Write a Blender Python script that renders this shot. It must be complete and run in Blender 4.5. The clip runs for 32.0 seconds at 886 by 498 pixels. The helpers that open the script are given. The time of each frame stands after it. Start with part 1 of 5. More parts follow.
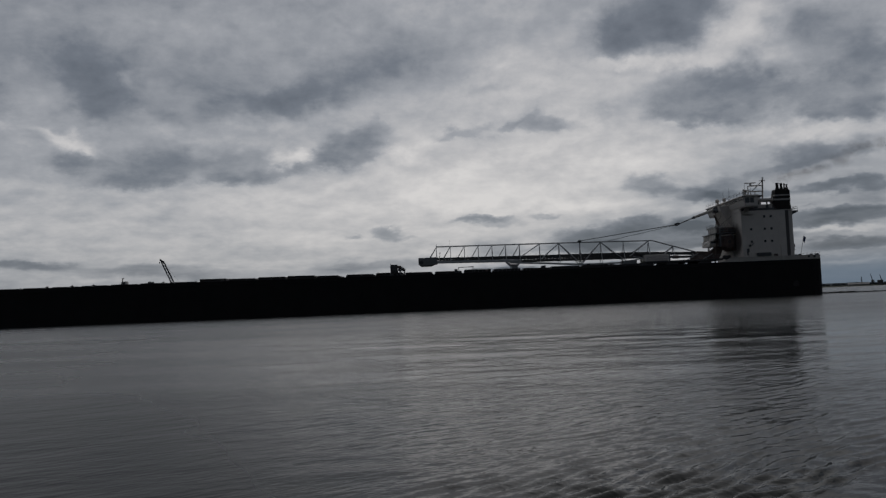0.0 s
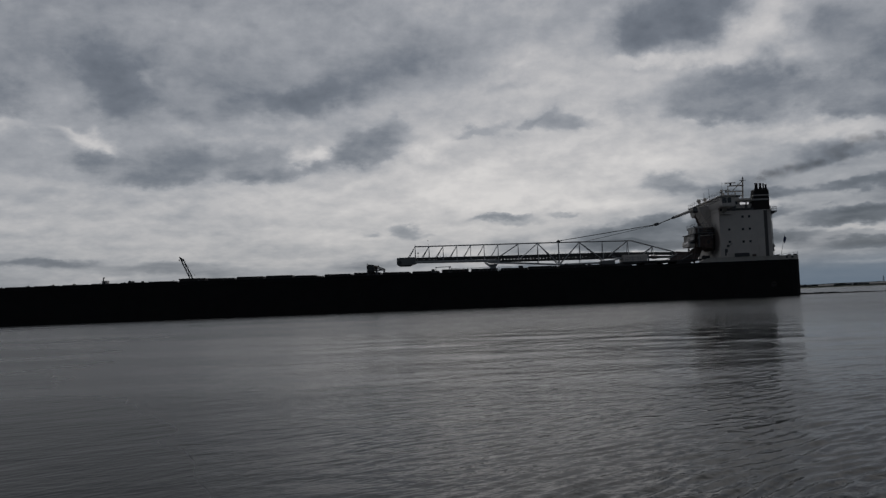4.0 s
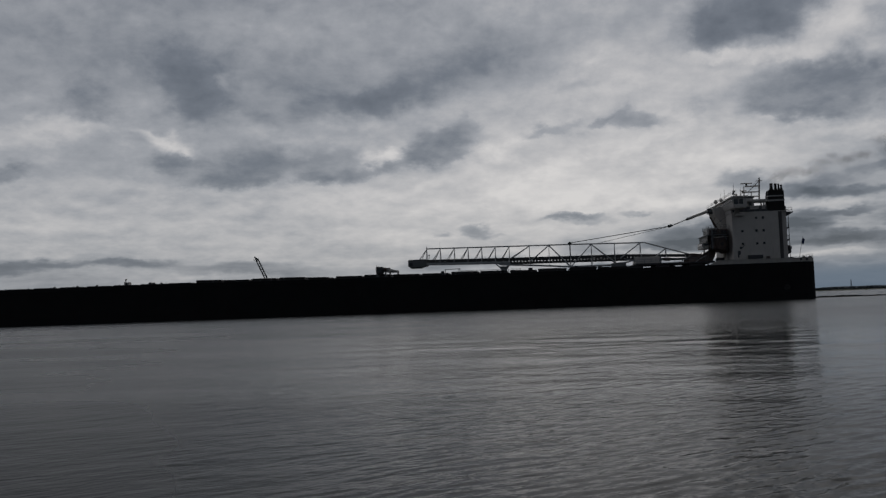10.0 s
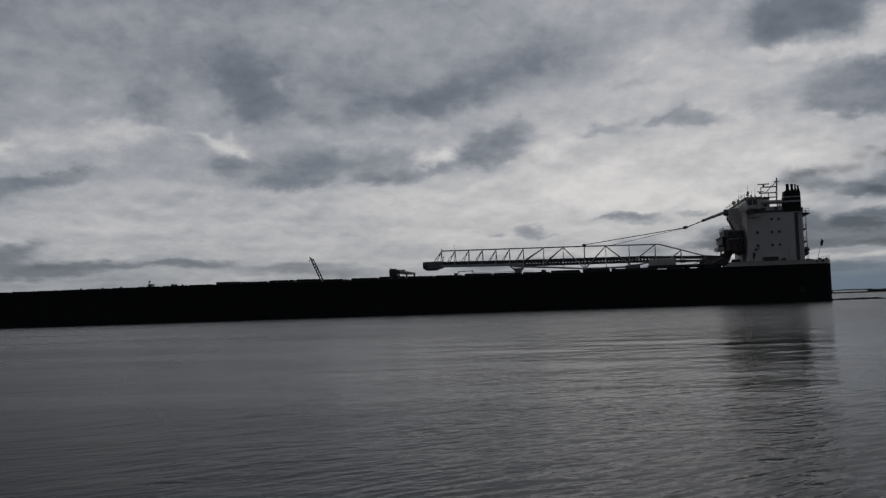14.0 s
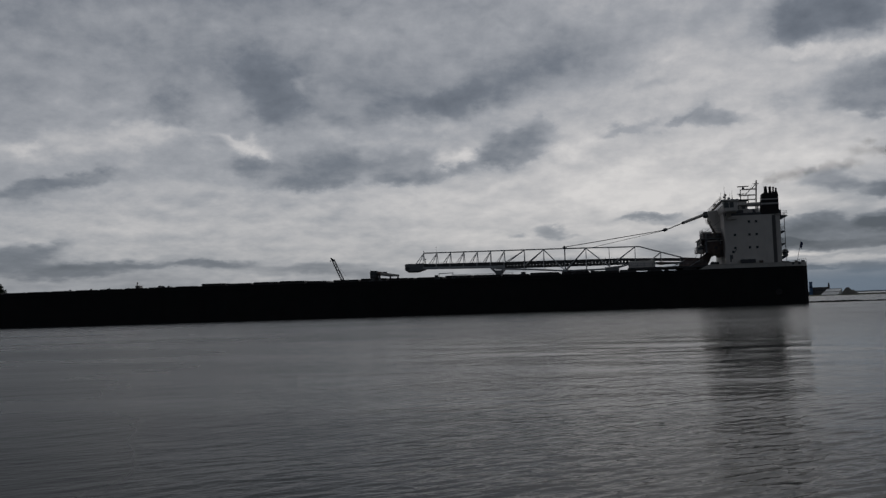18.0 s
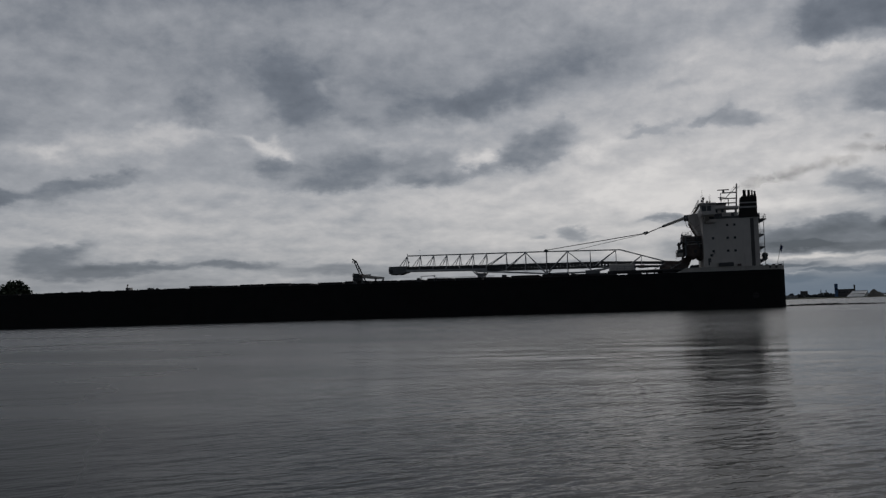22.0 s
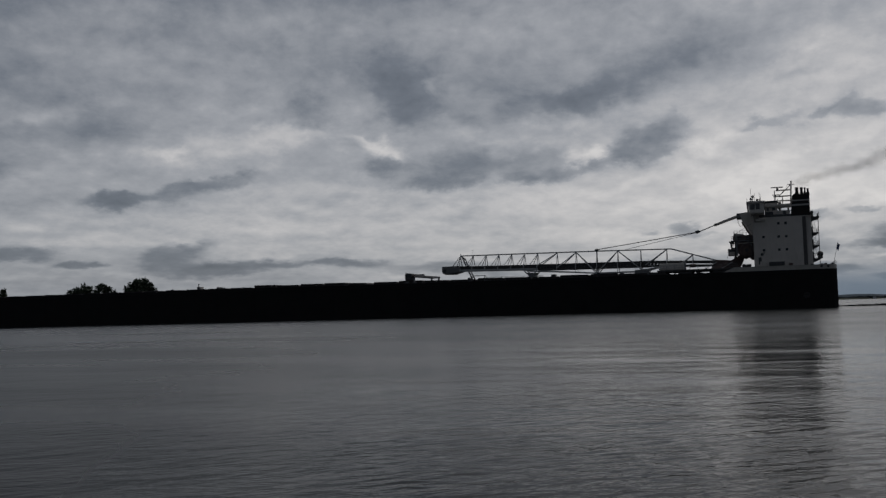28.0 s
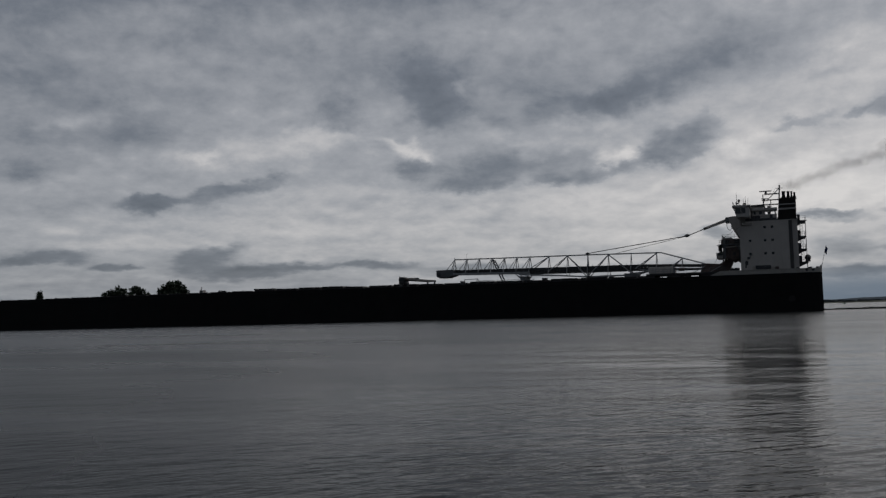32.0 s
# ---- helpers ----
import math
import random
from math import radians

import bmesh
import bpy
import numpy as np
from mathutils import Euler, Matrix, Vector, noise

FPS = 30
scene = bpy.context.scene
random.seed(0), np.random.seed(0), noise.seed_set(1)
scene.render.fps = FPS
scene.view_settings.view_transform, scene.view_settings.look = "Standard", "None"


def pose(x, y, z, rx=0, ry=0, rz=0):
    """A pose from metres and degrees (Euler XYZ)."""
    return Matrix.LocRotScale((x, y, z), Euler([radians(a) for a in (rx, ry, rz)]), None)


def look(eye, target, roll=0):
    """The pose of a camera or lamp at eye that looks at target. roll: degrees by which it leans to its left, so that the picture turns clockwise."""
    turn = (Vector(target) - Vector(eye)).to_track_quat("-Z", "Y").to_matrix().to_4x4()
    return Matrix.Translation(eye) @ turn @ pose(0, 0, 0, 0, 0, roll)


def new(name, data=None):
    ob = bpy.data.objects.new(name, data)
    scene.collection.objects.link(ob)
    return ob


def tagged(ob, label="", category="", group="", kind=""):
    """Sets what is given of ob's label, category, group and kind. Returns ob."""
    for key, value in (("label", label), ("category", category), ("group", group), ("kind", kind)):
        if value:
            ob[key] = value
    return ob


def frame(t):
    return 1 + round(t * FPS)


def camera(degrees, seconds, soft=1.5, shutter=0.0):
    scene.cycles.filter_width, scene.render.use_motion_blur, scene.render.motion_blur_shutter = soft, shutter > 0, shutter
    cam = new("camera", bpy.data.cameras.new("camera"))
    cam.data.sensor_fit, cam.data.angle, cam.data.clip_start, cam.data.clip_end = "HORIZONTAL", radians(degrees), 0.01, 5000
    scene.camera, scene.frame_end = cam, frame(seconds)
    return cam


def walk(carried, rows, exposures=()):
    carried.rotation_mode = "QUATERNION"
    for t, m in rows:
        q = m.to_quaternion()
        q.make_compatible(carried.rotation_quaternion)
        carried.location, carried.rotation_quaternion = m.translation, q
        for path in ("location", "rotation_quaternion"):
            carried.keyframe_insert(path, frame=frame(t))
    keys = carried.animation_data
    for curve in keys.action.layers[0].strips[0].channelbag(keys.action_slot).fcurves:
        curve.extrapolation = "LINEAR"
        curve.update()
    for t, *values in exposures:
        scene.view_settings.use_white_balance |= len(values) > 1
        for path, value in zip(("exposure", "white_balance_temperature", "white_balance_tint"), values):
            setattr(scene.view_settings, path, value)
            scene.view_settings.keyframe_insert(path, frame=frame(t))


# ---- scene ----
# ---------------------------------------------------------------- camera
EYE = Vector((0, 0, 1.843))


def aim(yaw, tilt, roll):
    """Pose of the held camera: yaw to the left of +y, tilt up, roll, in degrees."""
    a, b = radians(yaw), radians(tilt)
    way = Vector((-math.sin(a) * math.cos(b), math.cos(a) * math.cos(b), math.sin(b)))
    return look(EYE, EYE + way * 100, roll)


cam = camera(51.5, 32.0, soft=1.35)
PATH = [
    (0, 0.567, 3.341, -2.398), (0.5, 0.616, 3.318, -2.335), (1, 0.793, 3.313, -2.303), (1.5, 0.853, 3.332, -2.276),
    (2, 1.195, 3.411, -2.256), (2.5, 1.243, 3.320, -2.284), (3, 1.416, 3.312, -2.295), (3.5, 1.436, 3.288, -2.287),
    (5.5, 3.810, 3.302, -2.295), (6, 4.310, 3.323, -2.295), (6.5, 4.327, 3.309, -2.248), (7, 4.326, 3.310, -2.234),
    (7.5, 4.359, 3.314, -2.256), (8, 4.889, 3.308, -2.261), (8.5, 5.843, 3.371, -2.239), (9, 6.093, 3.394, -2.188),
    (9.5, 6.099, 3.398, -2.113), (10, 6.110, 3.422, -2.070), (10.5, 6.074, 3.423, -2.075), (11, 6.835, 3.446, -2.081),
    (11.5, 7.627, 3.447, -2.070), (12, 7.993, 3.466, -2.066), (12.5, 8.582, 3.489, -2.071), (13, 9.312, 3.512, -2.050),
    (13.5, 9.457, 3.557, -1.999), (14, 9.465, 3.565, -1.967), (14.5, 9.480, 3.563, -1.950), (16.5, 9.950, 3.626, -1.935),
    (17, 10.056, 3.625, -1.931), (17.5, 10.488, 3.628, -1.911), (18, 10.750, 3.635, -1.880), (18.5, 10.758, 3.635, -1.872),
    (19, 10.754, 3.646, -1.918), (19.5, 10.786, 3.650, -1.886), (20, 10.898, 3.661, -1.865), (20.5, 10.942, 3.666, -1.870),
    (21, 11.187, 3.689, -1.837), (21.5, 11.597, 3.739, -1.802), (22, 12.097, 3.755, -1.757), (22.5, 12.570, 3.771, -1.727),
    (23, 13.472, 3.803, -1.695), (23.5, 14.493, 3.808, -1.692), (24, 15.932, 3.759, -1.683), (24.5, 16.834, 3.749, -1.671),
    (25, 17.613, 3.735, -1.634), (25.5, 18.615, 3.748, -1.619), (27.5, 18.650, 3.752, -1.612), (28, 18.886, 3.791, -1.590),
    (28.5, 18.903, 3.778, -1.587), (29, 18.924, 3.767, -1.593), (29.5, 18.927, 3.760, -1.587), (29.8, 19.047, 3.760, -1.587),
    (29.9, 19.127, 3.633, -1.587), (30, 19.271, 3.303, -1.575), (30.1, 19.321, 3.689, -1.587), (30.2, 19.371, 3.901, -1.587),
    (30.5, 19.526, 3.898, -1.580), (31, 19.998, 3.969, -1.599), (31.5, 20.237, 3.904, -1.588), (32, 20.761, 3.974, -1.571),
]
walk(cam, [(t, aim(a, b, c)) for t, a, b, c in PATH])

# ---------------------------------------------------------------- sky and sun
SUN_AZ, SUN_EL = 9.0, 58.0     # behind the cloud, beyond the ship


class Nodes:
    """Short way to write node trees."""

    def __init__(self, tree):
        self.tree = tree

    def add(self, kind, ins=()):
        n = self.tree.nodes.new(kind)
        return self.feed(n, ins)

    def feed(self, n, ins):
        for k, v in dict(ins).items():
            if isinstance(v, bpy.types.NodeSocket):
                self.tree.links.new(v, n.inputs[k])
            else:
                n.inputs[k].default_value = v
        return n

    def math(self, op, a, b=0.0, c=0.0):
        n = self.tree.nodes.new("ShaderNodeMath")
        n.operation = op
        return self.feed(n, {0: a, 1: b, 2: c}).outputs[0]

    def vec(self, op, a, b=(0, 0, 0)):
        n = self.tree.nodes.new("ShaderNodeVectorMath")
        n.operation = op
        self.feed(n, {0: a, 1: b})
        return n.outputs["Value"] if op in ("LENGTH", "DOT_PRODUCT", "DISTANCE") else n.outputs[0]

    def noise(self, v, scale, detail=4.0, rough=0.55, dist=0.0, out="Fac"):
        return self.add("ShaderNodeTexNoise", {"Vector": v, "Scale": scale, "Detail": detail, "Roughness": rough, "Distortion": dist}).outputs[out]

    def ramp(self, fac, stops, mode="LINEAR"):
        n = self.add("ShaderNodeValToRGB", {0: fac})
        n.color_ramp.interpolation = mode
        e = n.color_ramp.elements
        while len(e) < len(stops):
            e.new(0.5)
        for el, (p, c) in zip(e, stops):
            el.position, el.color = p, (*c, 1)
        return n.outputs[0]

    def span(self, v, a, b, c, d, kind="SMOOTHSTEP"):
        n = self.tree.nodes.new("ShaderNodeMapRange")
        n.interpolation_type = kind
        return self.feed(n, {"Value": v, "From Min": a, "From Max": b, "To Min": c, "To Max": d}).outputs[0]

    def mix(self, fac, a, b, mode="MIX"):
        n = self.tree.nodes.new("ShaderNodeMix")
        n.data_type, n.blend_type = "RGBA", mode
        self.feed(n, {"Factor": fac})
        for i, v in ((6, a), (7, b)):
            if isinstance(v, bpy.types.NodeSocket):
                self.tree.links.new(v, n.inputs[i])
            else:
                n.inputs[i].default_value = (*v, 1)
        return n.outputs[2]


# clouds: azimuth and elevation of the middle, half width, half height, tilt (degrees), strength
HIGH_MASSES = [
    (12.9, 16.4, 3.6, 1.96, 0, 0.40), (10.6, 15.5, 1.4, 1.17, 0, 0.22), (14.8, 16.8, 2.5, 1.50, 20, 0.22), (16.0, 11.8, 3.4, 1.57, 0, 0.36), (17.7, 12.8, 1.9, 1.03, 10, 0.20),
    (15.6, 10.5, 3.0, 0.49, -5, 0.22), (19.0, 11.3, 1.9, 1.39, 0, 0.20), (22.3, 11.3, 3.0, 1.27, 0, 0.30), (23.7, 10.2, 2.5, 0.50, 0, 0.24), (23.4, 14.3, 3.0, 1.73, 0, 0.20),
    (25.2, 12.0, 1.4, 2.17, 0, 0.20), (1.3, 16.1, 4.3, 1.79, 10, 0.12), (-6.6, 16.7, 5.0, 1.77, 10, 0.08), (21.0, 15.6, 1.9, 1.24, 0, 0.12), (7.0, 16.3, 2.1, 1.41, 0, 0.08)]
EAST_LUMPS = [
    (21.1, 7.7, 2.1, 0.80, 10, 0.26), (23.6, 7.8, 1.9, 0.59, 5, 0.28), (20.5, 7.2, 2.8, 0.34, 5, 0.16), (24.3, 5.4, 1.7, 1.05, 0, 0.20), (12.2, 6.6, 1.4, 0.84, 10, 0.34),
    (12.9, 7.0, 0.8, 0.47, 0, 0.12), (14.5, 6.0, 2.0, 0.43, -8, 0.26), (16.3, 6.3, 1.9, 0.65, 10, 0.20), (9.8, 4.2, 2.7, 0.51, 12, 0.14), (13.2, 4.5, 2.0, 0.43, 5, 0.10),
    (11.8, 3.1, 3.0, 0.44, 0, 0.16)]
MID_PUFFS = [
    (2.9, 4.9, 2.0, 0.35, 0, 0.24), (5.9, 5.2, 1.2, 0.17, 2, 0.24), (6.0, 10.7, 1.9, 0.77, 0, 0.31), (3.9, 10.6, 1.1, 0.28, 20, 0.18), (1.0, 10.5, 2.2, 0.46, 8, 0.20),
    (9.9, 11.1, 0.8, 0.62, 30, 0.13), (-6.5, 9.6, 2.3, 1.16, 8, 0.37), (-7.5, 9.3, 1.3, 0.84, 0, 0.15), (-4.6, 10.3, 1.6, 1.06, 15, 0.15), (-5.9, 11.0, 2.5, 0.71, 10, 0.11),
    (-4.0, 4.4, 0.9, 0.42, -15, 0.40), (-5.9, 4.2, 0.6, 0.21, 0, 0.26), (-2.9, 4.0, 0.9, 0.14, 0, 0.15)]
WEST_BAND = [
    (-22.4, 9.0, 1.4, 0.52, 0, 0.30), (-18.5, 9.1, 2.6, 1.09, 5, 0.27), (-14.1, 9.0, 3.5, 0.91, 12, 0.30), (-19.8, 7.9, 2.2, 0.44, 0, 0.27), (-11.0, 8.4, 2.7, 0.34, 5, 0.24),
    (-13.4, 7.8, 1.7, 0.30, 0, 0.24), (-16.1, 8.4, 7.3, 0.73, 0, 0.11)]
WEST_MASSES = [
    (-23.6, 14.6, 4.5, 2.43, 0, 0.08), (-12.6, 12.4, 8.9, 1.53, 5, 0.08), (-21.7, 13.8, 2.1, 1.62, -30, 0.27), (-20.8, 12.6, 1.5, 1.01, -20, 0.17), (-7.9, 13.2, 2.7, 1.26, 25, 0.27),
    (-11.1, 12.5, 2.9, 0.76, 10, 0.21), (-3.4, 15.0, 3.2, 1.35, 20, 0.18), (-14.9, 13.7, 4.7, 2.01, 0, 0.13), (-18.5, 15.5, 6.5, 1.62, 0, 0.06), (-17.0, 11.5, 2.9, 0.46, -20, 0.10)]
LOW_BANK = [
    (-18.5, 2.7, 3.5, 0.42, 0, 0.41), (-24.6, 3.0, 2.4, 0.29, 0, 0.30), (-15.6, 2.2, 2.6, 0.33, 0, 0.27), (-6.4, 2.4, 1.8, 0.38, 0, 0.32), (-2.9, 2.6, 2.1, 0.32, 0, 0.22)]
FAR_WEST = [
    (-44.9, 10.0, 4.2, 1.43, 0, 0.20), (-39.6, 10.9, 2.9, 1.34, -20, 0.16), (-45.4, 8.6, 2.4, 0.56, 0, 0.18), (-38.8, 6.9, 1.6, 0.48, 0, 0.31), (-35.7, 7.3, 3.0, 0.50, 8, 0.29),
    (-32.3, 8.2, 2.7, 0.44, 10, 0.25), (-43.9, 3.8, 2.1, 0.45, 0, 0.40), (-46.0, 3.5, 1.2, 0.26, 0, 0.25), (-40.9, 3.1, 1.2, 0.22, 0, 0.38), (-39.4, 3.1, 0.6, 0.13, 0, 0.22),
    (-35.6, 3.7, 2.2, 0.56, 8, 0.36), (-34.0, 4.3, 1.3, 0.30, 5, 0.25), (-33.1, 2.9, 4.4, 0.47, -2, 0.40), (-28.6, 3.1, 4.2, 0.24, 0, 0.29), (-27.2, 12.3, 1.3, 1.06, -40, 0.22)]
EAST_BARS = [
    (23.4, 5.8, 3.0, 0.38, 0, 0.51), (22.7, 4.0, 3.3, 0.54, 0, 0.62), (23.3, 4.4, 2.7, 0.27, 0, 0.33), (21.8, 3.6, 2.1, 0.24, 0, 0.33), (23.2, 2.4, 2.9, 0.35, 0, 0.46)]
EAST_BARS_2 = [
    (17.3, 5.7, 2.7, 0.42, 0, 0.53), (17.2, 4.5, 2.4, 0.27, 0, 0.48), (17.4, 3.0, 2.7, 0.44, 0, 0.65), (14.7, 3.9, 2.5, 0.55, 0, 0.53)]
EAST_BARS_5 = [
    (14.5, 3.8, 2.4, 0.38, 0, 0.32), (14.4, 1.5, 2.7, 0.27, 0, 0.28)]
EAST_BARS_6 = [
    (13.1, 3.0, 3.5, 0.41, 0, 0.34), (11.5, 2.7, 2.7, 0.24, 0, 0.20)]
EAST_BARS_3 = [
    (9.2, 3.6, 3.3, 0.60, 0, 0.67), (8.5, 3.1, 3.3, 0.33, 0, 0.73), (11.3, 4.2, 1.7, 0.52, 0, 0.48), (8.5, 1.9, 1.8, 0.15, 0, 0.52), (10.8, 1.6, 1.8, 0.15, 0, 0.52),
    (8.1, 1.2, 2.1, 0.24, 0, 0.48)]
EAST_BARS_4 = [
    (1.7, 5.1, 1.8, 0.24, 0, 0.51), (2.9, 3.1, 2.1, 0.66, 0, 0.27), (3.4, 1.8, 2.4, 0.41, 0, 0.50)]
HIGH_GAPS = [
    (11.0, 14.1, 1.4, 0.31, 0, 0.20), (13.4, 13.8, 1.7, 0.34, 0, 0.16), (17.3, 14.7, 2.4, 0.91, 25, 0.16), (19.1, 15.5, 1.4, 1.43, 0, 0.15), (4.2, 14.4, 1.6, 0.35, 0, 0.08),
    (2.2, 13.7, 1.6, 0.36, 20, 0.08), (5.7, 12.8, 3.2, 0.42, 12, 0.08), (7.8, 10.9, 1.5, 0.38, -15, 0.16), (21.8, 9.1, 3.9, 0.39, 0, 0.22), (13.4, 7.8, 3.7, 1.00, 0, 0.08)]
WEST_GAPS = [
    (-9.9, 9.4, 1.2, 0.38, 12, 0.24), (-23.0, 10.5, 1.3, 0.33, -15, 0.20), (-21.8, 9.8, 1.2, 0.37, -15, 0.10), (-2.4, 9.6, 1.4, 0.57, 0, 0.18), (-19.2, 13.7, 0.4, 0.29, 0, 0.10),
    (-3.4, 6.7, 9.2, 1.06, 0, 0.08), (13.5, 8.8, 5.3, 1.20, 0, 0.10), (4.8, 7.0, 7.4, 1.93, 0, 0.15), (7.8, 5.6, 3.5, 0.45, 3, 0.14)]
LOW_GAPS = [
    (-31.3, 10.4, 5.2, 0.69, 8, 0.16), (-35.4, 9.7, 1.0, 0.23, 0, 0.14), (-28.3, 10.9, 2.1, 0.49, 0, 0.10), (-22.1, 9.9, 1.1, 0.32, -20, 0.16), (-43.4, 11.6, 1.1, 0.30, 0, 0.12),
    (-37.4, 5.6, 7.2, 0.46, 0, 0.07), (-39.3, 4.6, 4.8, 0.38, 0, 0.12), (-25.5, 5.3, 5.3, 0.42, 0, 0.10)]
EAST_GAPS = [
    (22.7, 3.2, 2.7, 0.15, 0, 0.20), (23.2, 1.4, 2.4, 0.18, 0, 0.24), (22.3, 1.9, 1.2, 0.12, 0, 0.12)]
EAST_GAPS_2 = [
    (17.5, 5.0, 2.1, 0.21, 0, 0.18), (16.9, 3.9, 1.8, 0.12, 0, 0.12), (17.1, 2.1, 2.4, 0.18, 0, 0.22), (17.6, 1.5, 2.1, 0.12, 0, 0.15)]
EAST_GAPS_4 = [
    (13.0, 2.0, 2.9, 0.21, 0, 0.24), (12.1, 1.5, 1.8, 0.12, 0, 0.14)]
EAST_GAPS_3 = [
    (9.4, 2.4, 3.0, 0.18, 0, 0.36), (8.8, 1.5, 1.5, 0.09, 0, 0.18)]


def make_sky():
    world = bpy.data.worlds.new("overcast_sky")
    scene.world = world
    world.use_nodes = True
    world.node_tree.nodes.clear()
    n = Nodes(world.node_tree)
    way = n.vec("NORMALIZE", n.add("ShaderNodeTexCoord").outputs["Generated"])
    xyz = n.add("ShaderNodeSeparateXYZ", {0: way}).outputs
    az = n.math("MULTIPLY", n.math("ARCTAN2", xyz[0], xyz[1]), 57.2958)
    el = n.math("MULTIPLY", n.math("ARCSINE", xyz[2]), 57.2958)
    sky = n.add("ShaderNodeCombineXYZ", {0: az, 1: el, 2: 0.0}).outputs[0]
    # cells shrink and flatten towards the horizon
    tall = n.math("MULTIPLY", n.math("LOGARITHM", n.math("MULTIPLY_ADD", n.math("MAXIMUM", el, 0.0), 0.28, 1.0), 2.71828), 11.0)
    tall = n.math("MULTIPLY_ADD", n.math("MAXIMUM", el, 0.0), 0.4, tall)
    layer = n.add("ShaderNodeCombineXYZ", {0: az, 1: tall, 2: 0.0}).outputs[0]
    small = n.span(el, 0.5, 10.0, 0.3, 1.0, "LINEAR")
    coarse = n.vec("SUBTRACT", n.noise(n.vec("MULTIPLY", layer, (0.15, 0.26, 0.0)), 1.0, 2, 0.5, out="Color"), (0.5, 0.5, 0.5))
    fine = n.vec("SUBTRACT", n.noise(n.vec("MULTIPLY", layer, (0.50, 0.62, 0.0)), 1.0, 6, 0.56, out="Color"), (0.5, 0.5, 0.5))
    shift = n.vec("ADD", n.vec("MULTIPLY", coarse, (1.4, 0.7, 0.0)), n.vec("MULTIPLY", fine, (3.2, 2.4, 0.0)))
    scale = n.add("ShaderNodeCombineXYZ", {0: small, 1: small, 2: 0.0}).outputs[0]
    warped = n.vec("ADD", sky, n.vec("MULTIPLY", shift, scale))
    drawn = n.vec("ADD", layer, n.vec("MULTIPLY", coarse, (1.6, 0.8, 0.0)))
    base = n.ramp(n.span(el, 0.0, 60.0, 0.0, 1.0, "LINEAR"), [(0.0, (0.52,) * 3), (0.03, (0.66,) * 3), (0.08, (0.77,) * 3), (0.15, (0.72,) * 3), (0.24, (0.61,) * 3), (0.32, (0.55,) * 3), (0.42, (0.38,) * 3), (0.6, (0.28,) * 3), (1.0, (0.24,) * 3)], "EASE")
    streaks = n.noise(n.vec("MULTIPLY", drawn, (0.05, 0.36, 0.0)), 1.0, 4, 0.5)
    cells = n.noise(n.vec("MULTIPLY", drawn, (0.14, 0.24, 0.0)), 1.0, 6, 0.55)
    flecks = n.noise(n.vec("MULTIPLY", drawn, (0.50, 0.85, 0.0)), 1.0, 5, 0.55)
    v = n.math("MULTIPLY_ADD", n.math("SUBTRACT", streaks, 0.5), 0.22, base)
    v = n.math("MULTIPLY_ADD", n.math("SUBTRACT", cells, 0.5), 0.42, v)
    v = n.math("MULTIPLY_ADD", n.math("SUBTRACT", flecks, 0.5), 0.20, v)
    # brighter towards the hidden sun, heavier cloud away from it
    side = n.math("ABSOLUTE", n.math("SUBTRACT", az, 6.0))
    v = n.math("ADD", v, n.span(side, 4.0, 140.0, 0.07, -0.68, "LINEAR"))
    v = n.math("ADD", v, n.span(n.vec("LENGTH", n.vec("MULTIPLY", n.vec("SUBTRACT", sky, (19.0, 4.0, 0)), (1 / 16, 1 / 7, 0))), 0.3, 1.3, -0.20, 0.0))
    # sky overhead, out of view, darkened towards the west to dim the water
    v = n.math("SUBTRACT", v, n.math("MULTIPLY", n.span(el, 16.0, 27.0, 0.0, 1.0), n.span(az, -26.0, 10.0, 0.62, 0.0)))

    turned = {0: warped}
    for q in (8, 20, -8, -25):
        turned[q] = n.add("ShaderNodeVectorRotate", {"Vector": warped, "Axis": (0, 0, 1), "Angle": radians(-q)}).outputs[0]

    def field(tables):
        total = None
        for table, inner, outer in tables:
            for a, e, w, h, tilt, depth in table:
                lean = min(turned, key=lambda q: abs(q - tilt))
                c, s = math.cos(radians(lean)), math.sin(radians(lean))
                spot = n.tree.nodes.new("ShaderNodeVectorMath")
                spot.operation = "MULTIPLY_ADD"
                n.feed(spot, {0: turned[lean], 1: (1 / w, 1 / h, 0), 2: (-(a * c + e * s) / w, -(e * c - a * s) / h, 0)})
                one = n.span(n.vec("LENGTH", spot.outputs[0]), inner, outer, depth, 0.0)
                total = one if total is None else n.math("ADD", total, one)
        return total

    bright = field(((HIGH_GAPS, 0.0, 1.9), (WEST_GAPS, 0.0, 1.9), (LOW_GAPS, 0.0, 1.9), (EAST_GAPS, 0.2, 1.5), (EAST_GAPS_2, 0.2, 1.5), (EAST_GAPS_3, 0.2, 1.5), (EAST_GAPS_4, 0.2, 1.5)))
    dark = field(((HIGH_MASSES, 0.3, 1.5), (EAST_LUMPS, 0.35, 1.4), (MID_PUFFS, 0.4, 1.35), (WEST_BAND, 0.1, 1.8), (WEST_MASSES, 0.0, 2.0), (LOW_BANK, 0.2, 1.6), (FAR_WEST, 0.2, 1.6),
                  (EAST_BARS, 0.2, 1.4), (EAST_BARS_2, 0.2, 1.4), (EAST_BARS_5, 0.2, 1.4), (EAST_BARS_6, 0.3, 1.3), (EAST_BARS_3, 0.25, 1.35), (EAST_BARS_4, 0.25, 1.4)))
